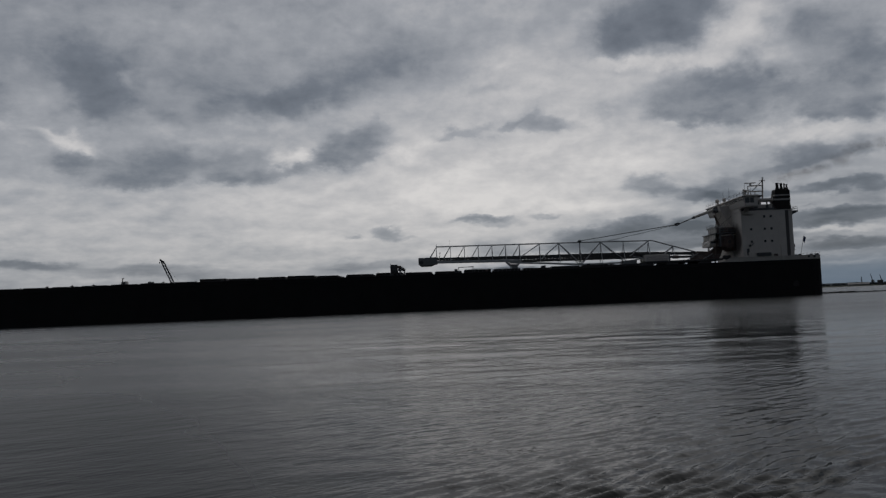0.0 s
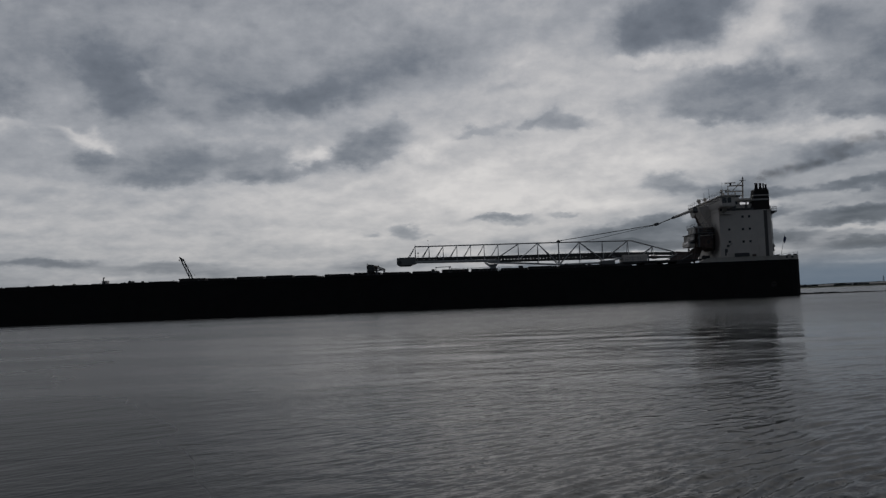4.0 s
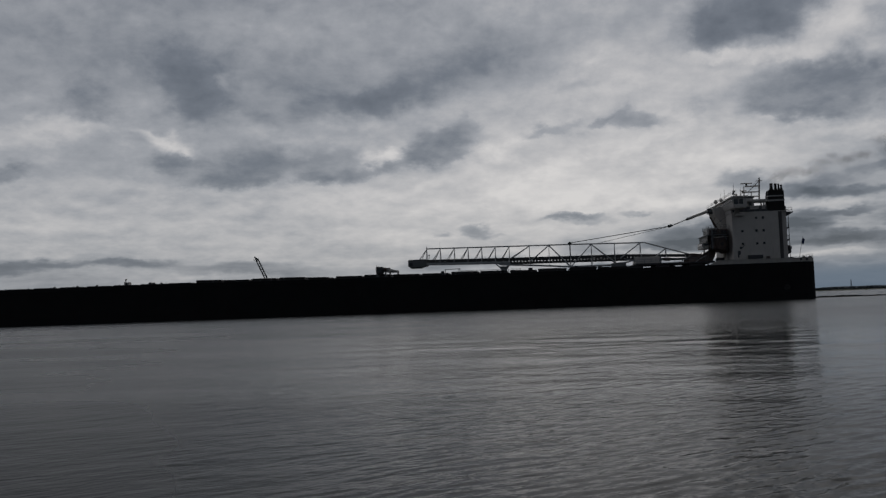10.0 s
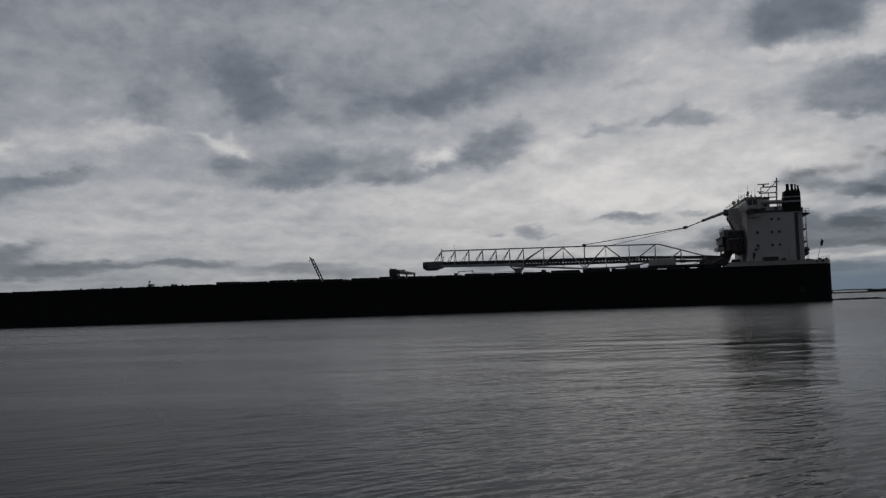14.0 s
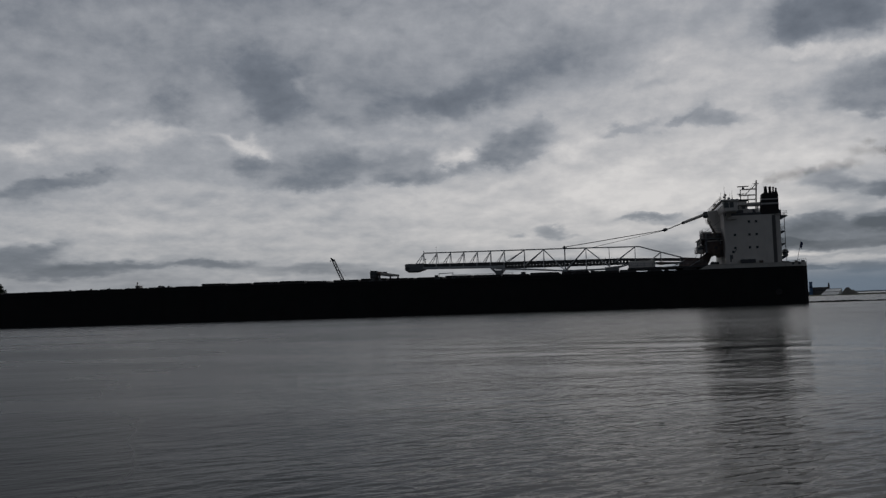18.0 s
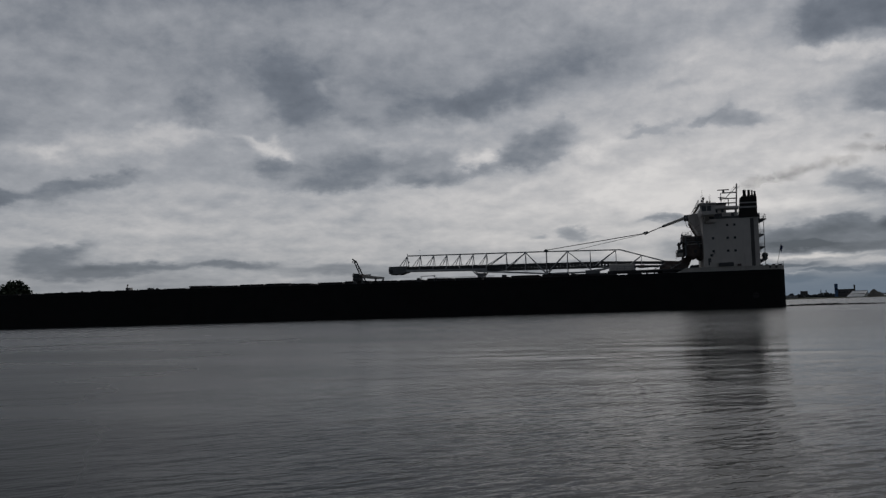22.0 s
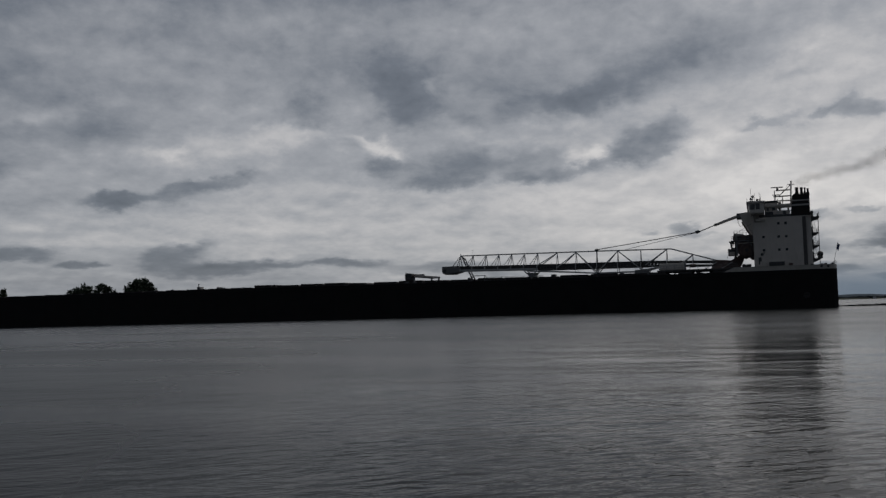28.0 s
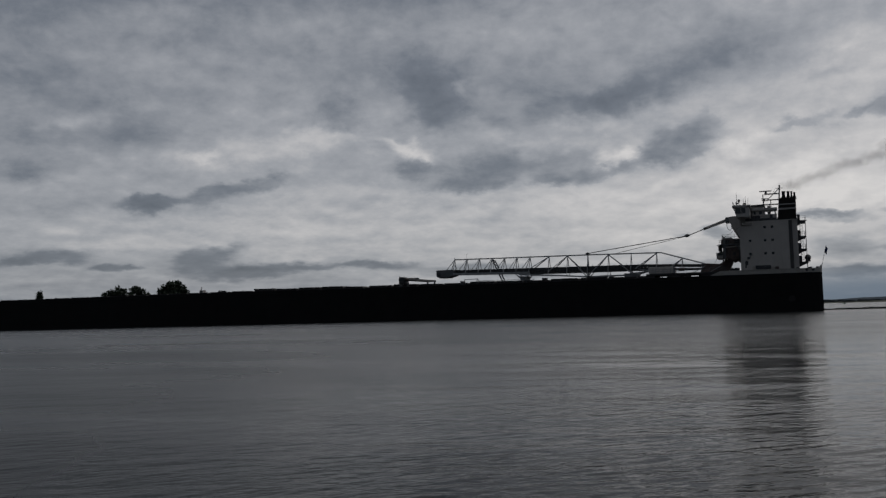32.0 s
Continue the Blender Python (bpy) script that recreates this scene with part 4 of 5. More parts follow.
    # machinery by the foot of the boom
    for x0, x1, y0, y1, z1, m in ((-68.7, -67.6, -7, -5, 10.35, DARKSTEEL), (-66.2, -60.4, -7.5, 7.5, 10.0, HATCH), (-56.8, -56.0, -6, -5, 10.45, DARKSTEEL), (-47.2, -43.6, -5, -1, 10.75, HEAD), (-52.2, -51.5, -6, -5, 10.2, DARKSTEEL), (-50.9, -49.9, -6.5, -5, 10.0, DARKSTEEL)):
        part("deck_locker", Geo().box(x0, x1, y0, y1, 8.9, z1), m, ship, bevel=.06)
    pl = part("transfer_platform", Geo().box(-41.5, -21.5, -6, 6, 9.85, 10.3), BELT, ship, "dark transfer platform under the boom foot", bevel=.05)
    for x0, x1 in ((-43.5, -39.4), (-36.3, -33.0), (-31.9, -31.4), (-27.9, -24.5)):
        part("support", Geo().box(x0, x1, -5.6, 5.6, 8.9, 9.9), BELT, pl)
    for i in range(11):
        x = -41 + 1.9 * i
        part("stanchion", Geo().tube((x, -5.9, 10.3), (x, -5.9, 11.3), .04, 6), STEEL, pl)
    part("rail", Geo().tube((-41, -5.9, 11.3), (-22, -5.9, 11.3), .04, 6), STEEL, pl)
    part("rail", Geo().tube((-41, -5.9, 10.85), (-22, -5.9, 10.85), .035, 6), STEEL, pl)
    # white bulwark round the stern
    bw = part("bulwark", Geo().prism([(-24.9, 8.93), (-22.7, 9.92), (-1.4, 9.82), (-1.4, 8.9)], -16.07, -15.9), BULWARK, ship, "white stern bulwark, rust streaked")
    part("bulwark_rail", Geo().bar((-22.7, -15.98, 9.95), (-1.4, -15.98, 9.85), .34, .1), BULWARK, bw)
    g = Geo()
    pts = [(-1.4, -15.98), (-.7, -15.75), (-.2, -15.3), (.02, -14.6), (.02, 14.6), (-.2, 15.3), (-.7, 15.75), (-1.4, 15.98)]
    g.put([(x, y, z) for x, y in pts for z in (8.88, 9.86)], [(2 * i, 2 * i + 2, 2 * i + 3, 2 * i + 1) for i in range(len(pts) - 1)])
    part("stern_plating", g, BULWARK, bw)
    part("far_plating", Geo().prism([(-24.9, 8.93), (-22.7, 9.92), (-1.4, 9.82), (-1.4, 8.9)], 15.9, 16.07), BULWARK, bw)
    for i in range(14):
        x = -22 + 1.55 * i
        part("stay", Geo().prism([(x, 8.9), (x + .08, 8.9), (x + .08, 9.8), (x, 9.8)], -15.9, -15.5), BULWARK, bw)
    for x in (-3.3, -1.9):
        part("chock", Geo().tube((x, -16.1, 9.5), (x, -15.85, 9.5), .3, 12), DARKSTEEL, bw)
    for x in (-5.2, -2.4, -.9):
        part("fairlead", Geo().box(x - .35, x + .35, -15.6, -14.9, 8.9, 10.2), DARKSTEEL, bw, bevel=.08)


make_hull()
make_deck_gear()


def make_boom():
    """Unloading boom: triangular truss over a belt gallery, hung from the bridge front by ropes."""
    def belt_top(x):
        return np.interp(x, [-100.6, -73.3, -43.6, -24], [13.86, 13.42, 13.12, 12.35])

    def top_z(x):
        return np.interp(x, [-95.75, -57.6, -38.4, -22.8], [16.75, 16.33, 16.02, 11.2])

    boom = part("boom", Geo().prism([(-96, belt_top(-96)), (-96, belt_top(-96) - .52), (-73, belt_top(-73) - .62), (-43, belt_top(-43) - .62), (-23.5, 11.6), (-23.5, 12.35), (-43, belt_top(-43)), (-73, belt_top(-73))], -1.0, 1.0), BELT, ship, "unloading boom with a dark conveyor gallery and pale truss")
    for y in (-2, 2):
        part("chord", Geo().bar((-96, y, 12.62), (-73.4, y, 12.16), .3, .5), GREY, boom)
        part("chord", Geo().bar((-73.4, y * .6, 11.98), (-42, y * .6, 11.72), .3, .56), BELT, boom)
        part("chord", Geo().bar((-42, y * .6, 11.72), (-23.5, y * .6, 11.15), .3, .5), BELT, boom)
        for a, b in (((-76.5, 11.75), (-66, 11.1)), ((-66, 11.1), (-57.6, 10.42)), ((-57.6, 10.42), (-45.2, 10.45)), ((-45.2, 10.45), (-41, 11.5))):
            part("lower_chord", Geo().bar((a[0], y, a[1]), (b[0], y, b[1]), .24, .3), GREY, boom)
    part("top_chord", Geo().tube((-95.75, 0, 16.75), (-57.6, 0, 16.33), .17, 10), GREY, boom)
    part("top_chord", Geo().tube((-57.6, 0, 16.33), (-38.3, 0, 16.0), .17, 10), GREY, boom)
    part("top_chord", Geo().tube((-38.3, 0, 16.0), (-22.8, 0, 11.2), .17, 10), GREY, boom)
    posts = [-95.75, -92.05, -88.3, -84.62, -80.95, -77.35, -73.65, -68.3, -63.15, -57.6, -52.05, -46.05, -39.4, -32.9, -28.0]
    for i, x in enumerate(posts):
        for y in (-2, 2):
            low = 10.5 if -60 < x < -44 else 11.0 if -70 < x <= -60 else belt_top(x) - 1.2
            part("truss_post", Geo().bar((x, 0, top_z(x)), (x, y, low), .15, .15), GREY, boom)
    legs = [(x, x - 1.95 if i < 7 else x - 5.0) for i, x in enumerate(posts) if i < 9]
    legs += [(-63.15, -57.7), (-52.05, -57.5), (-52.05, -45.4), (-39.4, -44.8), (-32.9, -36.2)]
    for x, foot in legs:
        for y in (-2, 2):
            w = .13 if x < -73 else .21
            low = 10.5 if foot in (-57.7, -57.5, -45.4) else belt_top(foot) - (.2 if x < -64 else 1.1)
            part("truss_diagonal", Geo().bar((x, 0, top_z(x) - .1), (foot, y, low), w, w), GREY, boom)
    # belt idlers and walkway grating between the two chords
    for i in range(66):
        x = -94.8 + .86 * i
        part("idler_frame", Geo().box(x - .27, x + .27, -1.05, 1.05, belt_top(x) - 1.3, belt_top(x) - .5), BELT, boom)
    part("cable_tray", Geo().bar((-95.5, -1.12, 12.98), (-43.6, -1.12, 12.22), .12, .24), BELT, boom)
    for y in (-2.15,):
        for i in range(36):
            x = -95 + 1.5 * i
            part("stanchion", Geo().tube((x, y, belt_top(x) - .2), (x, y, belt_top(x) + .35), .03, 5), STEEL, boom)
    # head of the boom
    hd = part("boom_head", Geo().prism([(-100.6, 12.2), (-100.6, 13.75), (-100.2, 13.85), (-95.6, 13.9), (-95.6, 12.2), (-97, 11.85), (-99.9, 11.8), (-100.4, 11.95)], -2.25, 2.25), HEAD, ship, "grey boxed discharge head of the boom", bevel=.05)
    part("drum", Geo().tube((-99.8, -2.35, 12.6), (-99.8, 2.35, 12.6), .5, 14), DARKSTEEL, hd)
    part("chute_lip", Geo().prism([(-100.3, 11.85), (-96.8, 11.85), (-97.3, 11.6), (-99.9, 11.6)], -1.6, 1.6), DARKSTEEL, hd)
    for x in (-99.9, -98.7, -97.5, -96.3):
        part("panel_rib", Geo().box(x - .05, x + .05, -2.3, -2.24, 12.2, 13.75), HEAD, hd)
    part("backstay", Geo().bar((-97.6, -2, 13.8), (-95.75, 0, 16.7), .12, .12), GREY, hd)
    part("backstay", Geo().bar((-97.6, 2, 13.8), (-95.75, 0, 16.7), .12, .12), GREY, hd)
    part("lamp_post", Geo().tube((-95.75, 0, 16.7), (-95.75, 0, 17.35), .08, 6), GREY, hd)
    part("whip_antenna", Geo().tube((-92.2, 0, 16.6), (-92.2, 0, 18.1), .018, 5), STEEL, hd)
    part("wind_vane", Geo().put([(-92.45, -.04, 18.12), (-91.95, 0, 18.2), (-92.45, .04, 18.28), (-92.3, 0, 18.2), (-92.2, .05, 18.14)], [(0, 1, 3), (1, 2, 3), (0, 3, 4), (1, 0, 4)]), DARKSTEEL, hd)
    part("service_lamp", Geo().tube((-94.9, -2, 13.8), (-94.9, -2, 14.9), .05, 6), STEEL, hd)
    part("lamp_head", Geo().box(-95.1, -94.7, -2.15, -1.85, 14.8, 15.05), STEEL, hd, bevel=.04)
    # saddle on which the boom rests
    sd = part("boom_saddle", Geo().box(-75.9, -74.5, -2.4, 2.4, 9.9, 10.5), HEAD, ship, "V-shaped steel saddle under the boom", bevel=.05)
    for y in (-2.1, 2.1):
        part("arm", Geo().bar((-75.6, y, 10.3), (-77.3, y, 11.95), .26, .3), GREY, sd)
        part("arm", Geo().bar((-74.8, y, 10.3), (-73.5, y, 11.95), .26, .3), GREY, sd)
    part("pedestal", Geo().box(-76.0, -74.4, -2.4, 2.4, 8.95, 10.0), DARKSTEEL, sd)
    part("gusset", Geo().prism([(-76.4, 11.2), (-74.1, 11.2), (-74.6, 10.5), (-75.8, 10.5)], -2.3, 2.3), HEAD, sd)
    # drive house and counterframe near the foot
    dh = part("drive_house", Geo().box(-41.2, -34.9, -3.3, 3.3, 10.42, 12.1), WHITE, ship, "pale boxed drive house beside the boom foot", bevel=.08)
    for x in (-39.6, -38.0, -36.4):
        part("panel_rib", Geo().box(x - .05, x + .05, -3.36, -3.28, 10.5, 12.0), WHITE, dh)
    part("motor", Geo().tube((-33.6, -2.4, 11.3), (-32.2, -2.4, 11.3), .45, 12), BROWN, dh)
    part("ladder", Geo().bar((-34.7, -3.4, 10.3), (-34.7, -3.4, 12.4), .1, .4), STEEL, dh)
    for a, b in (((-46, 10.8), (-36, 11.7)), ((-44, 11.9), (-38, 10.6)), ((-30, 10.3), (-27, 12.0)), ((-26, 10.3), (-23, 11.9))):
        part("brace", Geo().bar((a[0], -2.6, a[1]), (b[0], -2.6, b[1]), .18, .18), GREY, dh)
    tt = part("turntable", Geo().tube((-26, 0, 10.2), (-26, 0, 11.4), 2.6, 20, 2.2), BROWN, ship, "rusty slewing turntable at the boom foot")
    part("deck_ring", Geo().tube((-26, 0, 8.9), (-26, 0, 10.2), 3.0, 20), DARKSTEEL, tt)
    part("heel", Geo().prism([(-28, 11.3), (-22.5, 11.3), (-22.0, 12.2), (-27, 12.6)], -1.9, 1.9), BROWN, tt, bevel=.06)
    # topping lift: twin ropes, block, and the thick strut to the bridge front
    ms = part("rope_mast", Geo().bar((-57.6, 0, 11.0), (-57.6, 0, 16.6), .3, .3), GREY, ship, "pale mast with rope sheaves on the boom")
    part("sheave", Geo().tube((-57.6, -.5, 16.65), (-57.6, .5, 16.65), .34, 12), DARKSTEEL, ms)
    part("cap", Geo().box(-58.1, -57.1, -.6, .6, 16.5, 16.75), DARKSTEEL, ms, bevel=.05)
    lift = part("topping_lift", Geo().tube((-57.6, -.4, 16.7), (-31.4, -.15, 20.05), .07, 6), DARKSTEEL, ship, "dark wire ropes holding up the boom")
    part("rope", Geo().tube((-57.6, .4, 16.7), (-31.4, .15, 20.0), .07, 6), DARKSTEEL, lift)
    part("rope", Geo().tube((-50.5, .2, 16.3), (-31.4, .1, 19.95), .06, 6), DARKSTEEL, lift)
    blk = part("pulley_block", Geo().prism([(-32.2, 19.85), (-31.6, 19.6), (-30.9, 19.9), (-30.6, 20.25), (-31.3, 20.5), (-32.0, 20.3)], -.4, .4), DARKSTEEL, ship, "dark pulley block in the boom ropes", bevel=.05)
    part("pin", Geo().tube((-31.4, -.5, 20.05), (-31.4, .5, 20.05), .2, 8), STEEL, blk)
    part("hanger_rod", Geo().tube((-30.8, 0, 20.2), (-26.6, 0, 21.75), .12, 8), DARKSTEEL, lift)
    st = part("hanger_strut", Geo().tube((-26.9, 0, 21.65), (-21.3, 0, 23.55), .34, 12, .4), WHITE, ship, "thick pale hydraulic strut")
    part("collar", Geo().tube((-27.3, 0, 21.5), (-26.7, 0, 21.72), .24, 10, .42), DARKSTEEL, st)


make_boom()


def make_deckhouse():
    Y = 11.3
    house = part("deckhouse", Geo().box(-17.9, -6.75, -Y, Y, 8.9, 21.75), WHITE, ship, "tall white deckhouse with small square windows", bevel=.06)
    part("aft_casing", Geo().box(-6.75, -4.75, -Y + .55, Y - .55, 8.9, 21.7), WHITE, house, bevel=.05)
    part("exhaust_trunk", Geo().box(-6.72, -5.92, -Y - .02, -Y + .6, 9.9, 21.74), STRIP_GREY, house, "dark grey vertical strip", bevel=.04)
    part("front_plating", Geo().box(-17.94, -17.88, -Y + .02, Y - .02, 8.95, 21.7), SOOTY_SHADED, house, "white front plating darkened by soot and painted shade behind the hopper")
    part("roof_edge", Geo().box(-18.0, -4.7, -Y - .08, Y + .08, 21.70, 21.86), WHITE, house)
    pane = Geo().box(-.3, .3, -.05, .05, -.3, .3).mesh("window", GLASS, .05)
    rim = Geo()
    for x0, x1, z0, z1 in ((-.4, .4, .3, .39), (-.4, .4, -.39, -.3), (-.4, -.3, -.3, .3), (.3, .4, -.3, .3)):
        rim.box(x0, x1, -.09, .04, z0, z1)
    rim = rim.mesh("window_frame", WHITE)
    for x, z in ((-12.1, 20.28), (-10.45, 20.28), (-15.57, 17.15), (-12.15, 17.13), (-10.45, 17.13), (-15.6, 13.98), (-12.18, 13.98), (-10.46, 13.98), (-16.1, 13.0)):
        w = part("window", pane, None, house)
        w.location = (x, -Y - .01, z)
        f = part("window_frame", rim, None, house)
        f.location = (x, -Y - .01, z)
    # deck gear along the foot of the wall
    part("door", Geo().box(-16.95, -16.25, -Y - .05, -Y + .02, 10.6, 12.3), DARKSTEEL, house, bevel=.03)
    part("vent_locker", Geo().box(-14.6, -11.1, -Y - .9, -Y, 10.2, 11.1), DARKSTEEL, house, "dark louvred vent locker", bevel=.05)
    part("vent_locker", Geo().box(-16.6, -15.4, -Y - .6, -Y, 9.4, 11.3), WHITE, house, bevel=.05)
    part("vent_locker", Geo().box(-10.2, -9.3, -Y - .5, -Y, 9.4, 10.7), BROWN, house, bevel=.05)
    part("pipe", Geo().tube((-8.3, -Y - .12, 9.2), (-8.3, -Y - .12, 13.2), .09, 6), WHITE, house)
    for z in (12.6, 15.75, 18.85):
        part("deck_line", Geo().box(-17.92, -6.73, -Y - .025, -Y + .01, z - .05, z + .05), WHITE, house)
    part("davit_arm", Geo().bar((-15.9, -Y - .1, 12.9), (-15.4, -Y - 1.2, 13.6), .14, .14), STEEL, house)
    part("awning_box", Geo().box(-17.2, -14.9, -Y - .9, -Y + .02, 20.95, 21.6), WHITE, house, bevel=.05)
    # front: catwalks, centre bracket that carries the boom
    br = part("hanger_bracket", Geo().prism([(-20.9, 24.0), (-17.8, 24.2), (-17.8, 18.3), (-18.3, 18.6), (-20.6, 22.6)], -3.4, 3.4), WHITE, ship, "sloped white bracket on the bridge front", bevel=.08)
    part("sheave_block", Geo().box(-21.7, -20.3, -1.2, 1.2, 22.7, 24.15), DARKSTEEL, br, bevel=.1)
    part("sheave", Geo().tube((-21.2, -1.35, 23.4), (-21.2, 1.35, 23.4), .45, 14), STEEL, br)
    part("strut", Geo().bar((-20.4, 3.2, 22.3), (-17.9, 6.5, 17.9), .5, .5), BROWN, br)
    hose = Geo()
    last = None
    for i in range(11):
        a = math.pi * i / 10
        p = (-21.4 + .7 * (1 - math.cos(a)), -1.3, 22.5 - 1.7 * math.sin(a))
        if last:
            hose.tube(last, p, .06, 5)
        last = p
    part("hose_loop", hose, BROWN, br)
    # bridge, full width of the ship
    W = 16.4
    bridge = part("bridge", Geo().prism([(-18.25, 22.7), (-18.35, 23.1), (-18.75, 24.95), (-15.2, 24.95), (-15.2, 22.7)], -W, W), WHITE, ship, "white full-width bridge with slanted windows", bevel=.05)
    part("bridge_roof", Geo().prism([(-19.1, 25.0), (-19.1, 25.25), (-18.6, 25.45), (-14.9, 25.4), (-14.9, 25.0)], -W - .35, W + .35), WHITE, bridge, bevel=.04)
    for i in range(22):
        y = -W + .5 + (2 * W - 1) * (i + .5) / 22
        part("window", Geo().put([(-18.42, y - .68, 23.6), (-18.42, y + .68, 23.6), (-18.72, y + .68, 24.7), (-18.72, y - .68, 24.7)] + [(-18.3, y - .68, 23.6), (-18.3, y + .68, 23.6), (-18.6, y + .68, 24.7), (-18.6, y - .68, 24.7)],
                                 [(3, 2, 1, 0), (4, 5, 6, 7), (0, 1, 5, 4), (1, 2, 6, 5), (2, 3, 7, 6), (3, 0, 4, 7)]), GLASS, bridge)
    for x0, x1 in ((-18.3, -17.2), (-17.05, -16.1)):
        part("window", Geo().box(x0, x1, -W - .03, -W + .05, 23.45, 24.75), GLASS, bridge)
    part("wing_soffit", Geo().box(-18.1, -15.3, -W + .1, W - .1, 22.55, 22.72), WHITE, bridge)
    part("bridge_base", Geo().box(-18.05, -15.25, -10.9, 10.9, 21.8, 22.7), WHITE, bridge, bevel=.04)
    for y in (-13.6, 13.6):
        part("wing_knee", Geo().put([(-17.5, y - .2, 22.6), (-16.4, y - .2, 22.6), (-16.4, y + .2, 22.6), (-17.5, y + .2, 22.6), (-17.5, math.copysign(Y, y), 20.8), (-16.4, math.copysign(Y, y), 20.8)],
                                    [(0, 1, 2, 3), (0, 4, 5, 1), (3, 2, 5, 4), (0, 3, 4), (1, 5, 2)]), WHITE, bridge)
    for z in (25.9, 26.3):
        part("roof_rail", Geo().tube((-18.9, -W, z), (-18.9, W, z), .035, 5), STEEL, bridge)
    for i in range(15):
        y = -W + 2 * W * i / 14
        part("rail_post", Geo().tube((-18.9, y, 25.3), (-18.9, y, 26.3), .035, 5), STEEL, bridge)
    # roof clutter: domes, searchlights, antennas
    for x, y, r, h in ((-17.8, 9, .55, .9), (-17.2, 4.5, .5, .8), (-17.6, -13.6, .34, 1.2), (-16.6, -11.5, .3, .6), (-16.4, 13.5, .4, .6)):
        part("radome_post", Geo().tube((x, y, 25.4), (x, y, 25.4 + h), .1, 8), STEEL, bridge)
        part("radome", Geo().ball((x, y, 25.4 + h + r * .6), r, r, r * 1.05, 12, 8), WHITE, bridge, smooth=True)
    for x, y, h in ((-18.0, -15.6, 3.2), (-16.1, -14.2, 2.3), (-17.2, 0, 3.6), (-16.8, 6.8, 3.4), (-15.8, -7.5, 2.6)):
        part("antenna", Geo().tube((x, y, 25.4), (x, y, 25.4 + h), .06, 6, .025), DARKSTEEL, bridge)
        part("antenna_base", Geo().tube((x, y, 25.4), (x, y, 26.1), .14, 8), WHITE, bridge)
    part("whistle_horn", Geo().tube((-17.6, -15, 26.0), (-18.3, -15, 26.15), .1, 10, .32), STEEL, bridge)
    # open upper deck between bridge and funnel
    ud = part("upper_house", Geo().box(-14.9, -9.3, -9.6, 9.6, 21.8, 23.45), WHITE, ship, "white upper deck house with an open gallery", bevel=.05)
    part("gallery_roof", Geo().box(-15.2, -9.1, -10.2, -6.2, 24.45, 25.02), WHITE, ud, bevel=.05)
    for x in (-14.7, -13.9, -12.4, -9.6):
        for y in (-9.4, -6.6):
            part("post", Geo().bar((x, y, 23.4), (x, y, 24.5), .3, .3), WHITE, ud)
    part("gallery_box", Geo().box(-14.9, -12.0, -9.4, 5.4, 23.4, 24.46), WHITE, ud)
    part("gallery_header", Geo().box(-12.0, -9.1, -9.5, -8.9, 24.15, 24.5), WHITE, ud)
    part("gallery_sill", Geo().box(-12.0, -9.1, -9.62, -9.2, 23.3, 23.5), WHITE, ud)
    part("awning", Geo().box(-15.1, -11.9, -9.9, 4.0, 25.5, 25.95), DARKSTEEL, ud, "dark awning edge", bevel=.04)
    part("awning_side", Geo().box(-15.0, -12.2, -9.6, 3.6, 25.0, 25.52), WHITE, ud)
    for x in (-14.2, -12.9):
        part("gallery_window", Geo().box(x - .4, x + .4, -9.44, -9.38, 23.6, 24.3), GLASS, ud)
    # solid dark strip put where the bridge only shades the house top
    part("roof_shadow_gap", Geo().box(-17.6, -9.1, -10.95, -10.6, 21.86, 22.5), DARKSTEEL, ud, "dark strip standing in for shade under the bridge")
    part("shade_panel", Geo().box(-14.9, -13.1, -9.9, -9.55, 22.0, 23.3), DARKSTEEL, ud, bevel=.04)
    part("door", Geo().box(-10.9, -10.2, -9.66, -9.55, 21.95, 23.4), DARKSTEEL, ud)
    for x in (-15.0, -13.6, -12.2, -10.8, -9.4):
        part("rail_post", Geo().tube((x, -11, 21.85), (x, -11, 22.9), .035, 5), STEEL, ud)
    for z in (22.4, 22.9):
        part("roof_rail", Geo().tube((-15, -11, z), (-9.3, -11, z), .035, 5), STEEL, ud)
    # radar mast
    rm = part("radar_mast", Geo().bar((-8.75, -.9, 24.9), (-8.4, -.9, 31.2), .34, .34), WHITE, ship, "white lattice radar mast with yards and scanners")
    part("topmast", Geo().tube((-8.4, -.9, 31.2), (-8.4, -.9, 31.75), .05, 6, .025), DARKSTEEL, rm)
    part("mast_leg", Geo().bar((-12.4, -.9, 25.0), (-12.4, -.9, 29.4), .2, .2), WHITE, rm)
    part("mast_leg", Geo().bar((-10.6, -.9, 25.0), (-10.6, -.9, 28.0), .2, .2), WHITE, rm)
    part("mast_leg", Geo().bar((-12.6, 1.2, 25.0), (-12.2, -.4, 28.0), .16, .16), WHITE, rm)
    for z, x0, x1 in ((29.25, -12.1, -8.4), (27.75, -12.7, -8.5), (26.6, -12.4, -8.6)):
        part("yard", Geo().box(x0, x1, -1.5, -.3, z, z + .2), WHITE, rm)
    part("yard_brace", Geo().bar((-11.4, -.9, 27.9), (-8.5, -.9, 30.6), .16, .16), WHITE, rm)
    part("yard_brace", Geo().bar((-9.6, -.9, 29.4), (-8.45, -.9, 30.9), .12, .12), WHITE, rm)
    part("radar_scanner", Geo().box(-13.2, -10.3, -1.1, -.7, 30.0, 30.25), WHITE, rm, bevel=.05)
    part("scanner_motor", Geo().tube((-11.7, -.9, 29.4), (-11.7, -.9, 30.0), .3, 10, .22), DARKSTEEL, rm)
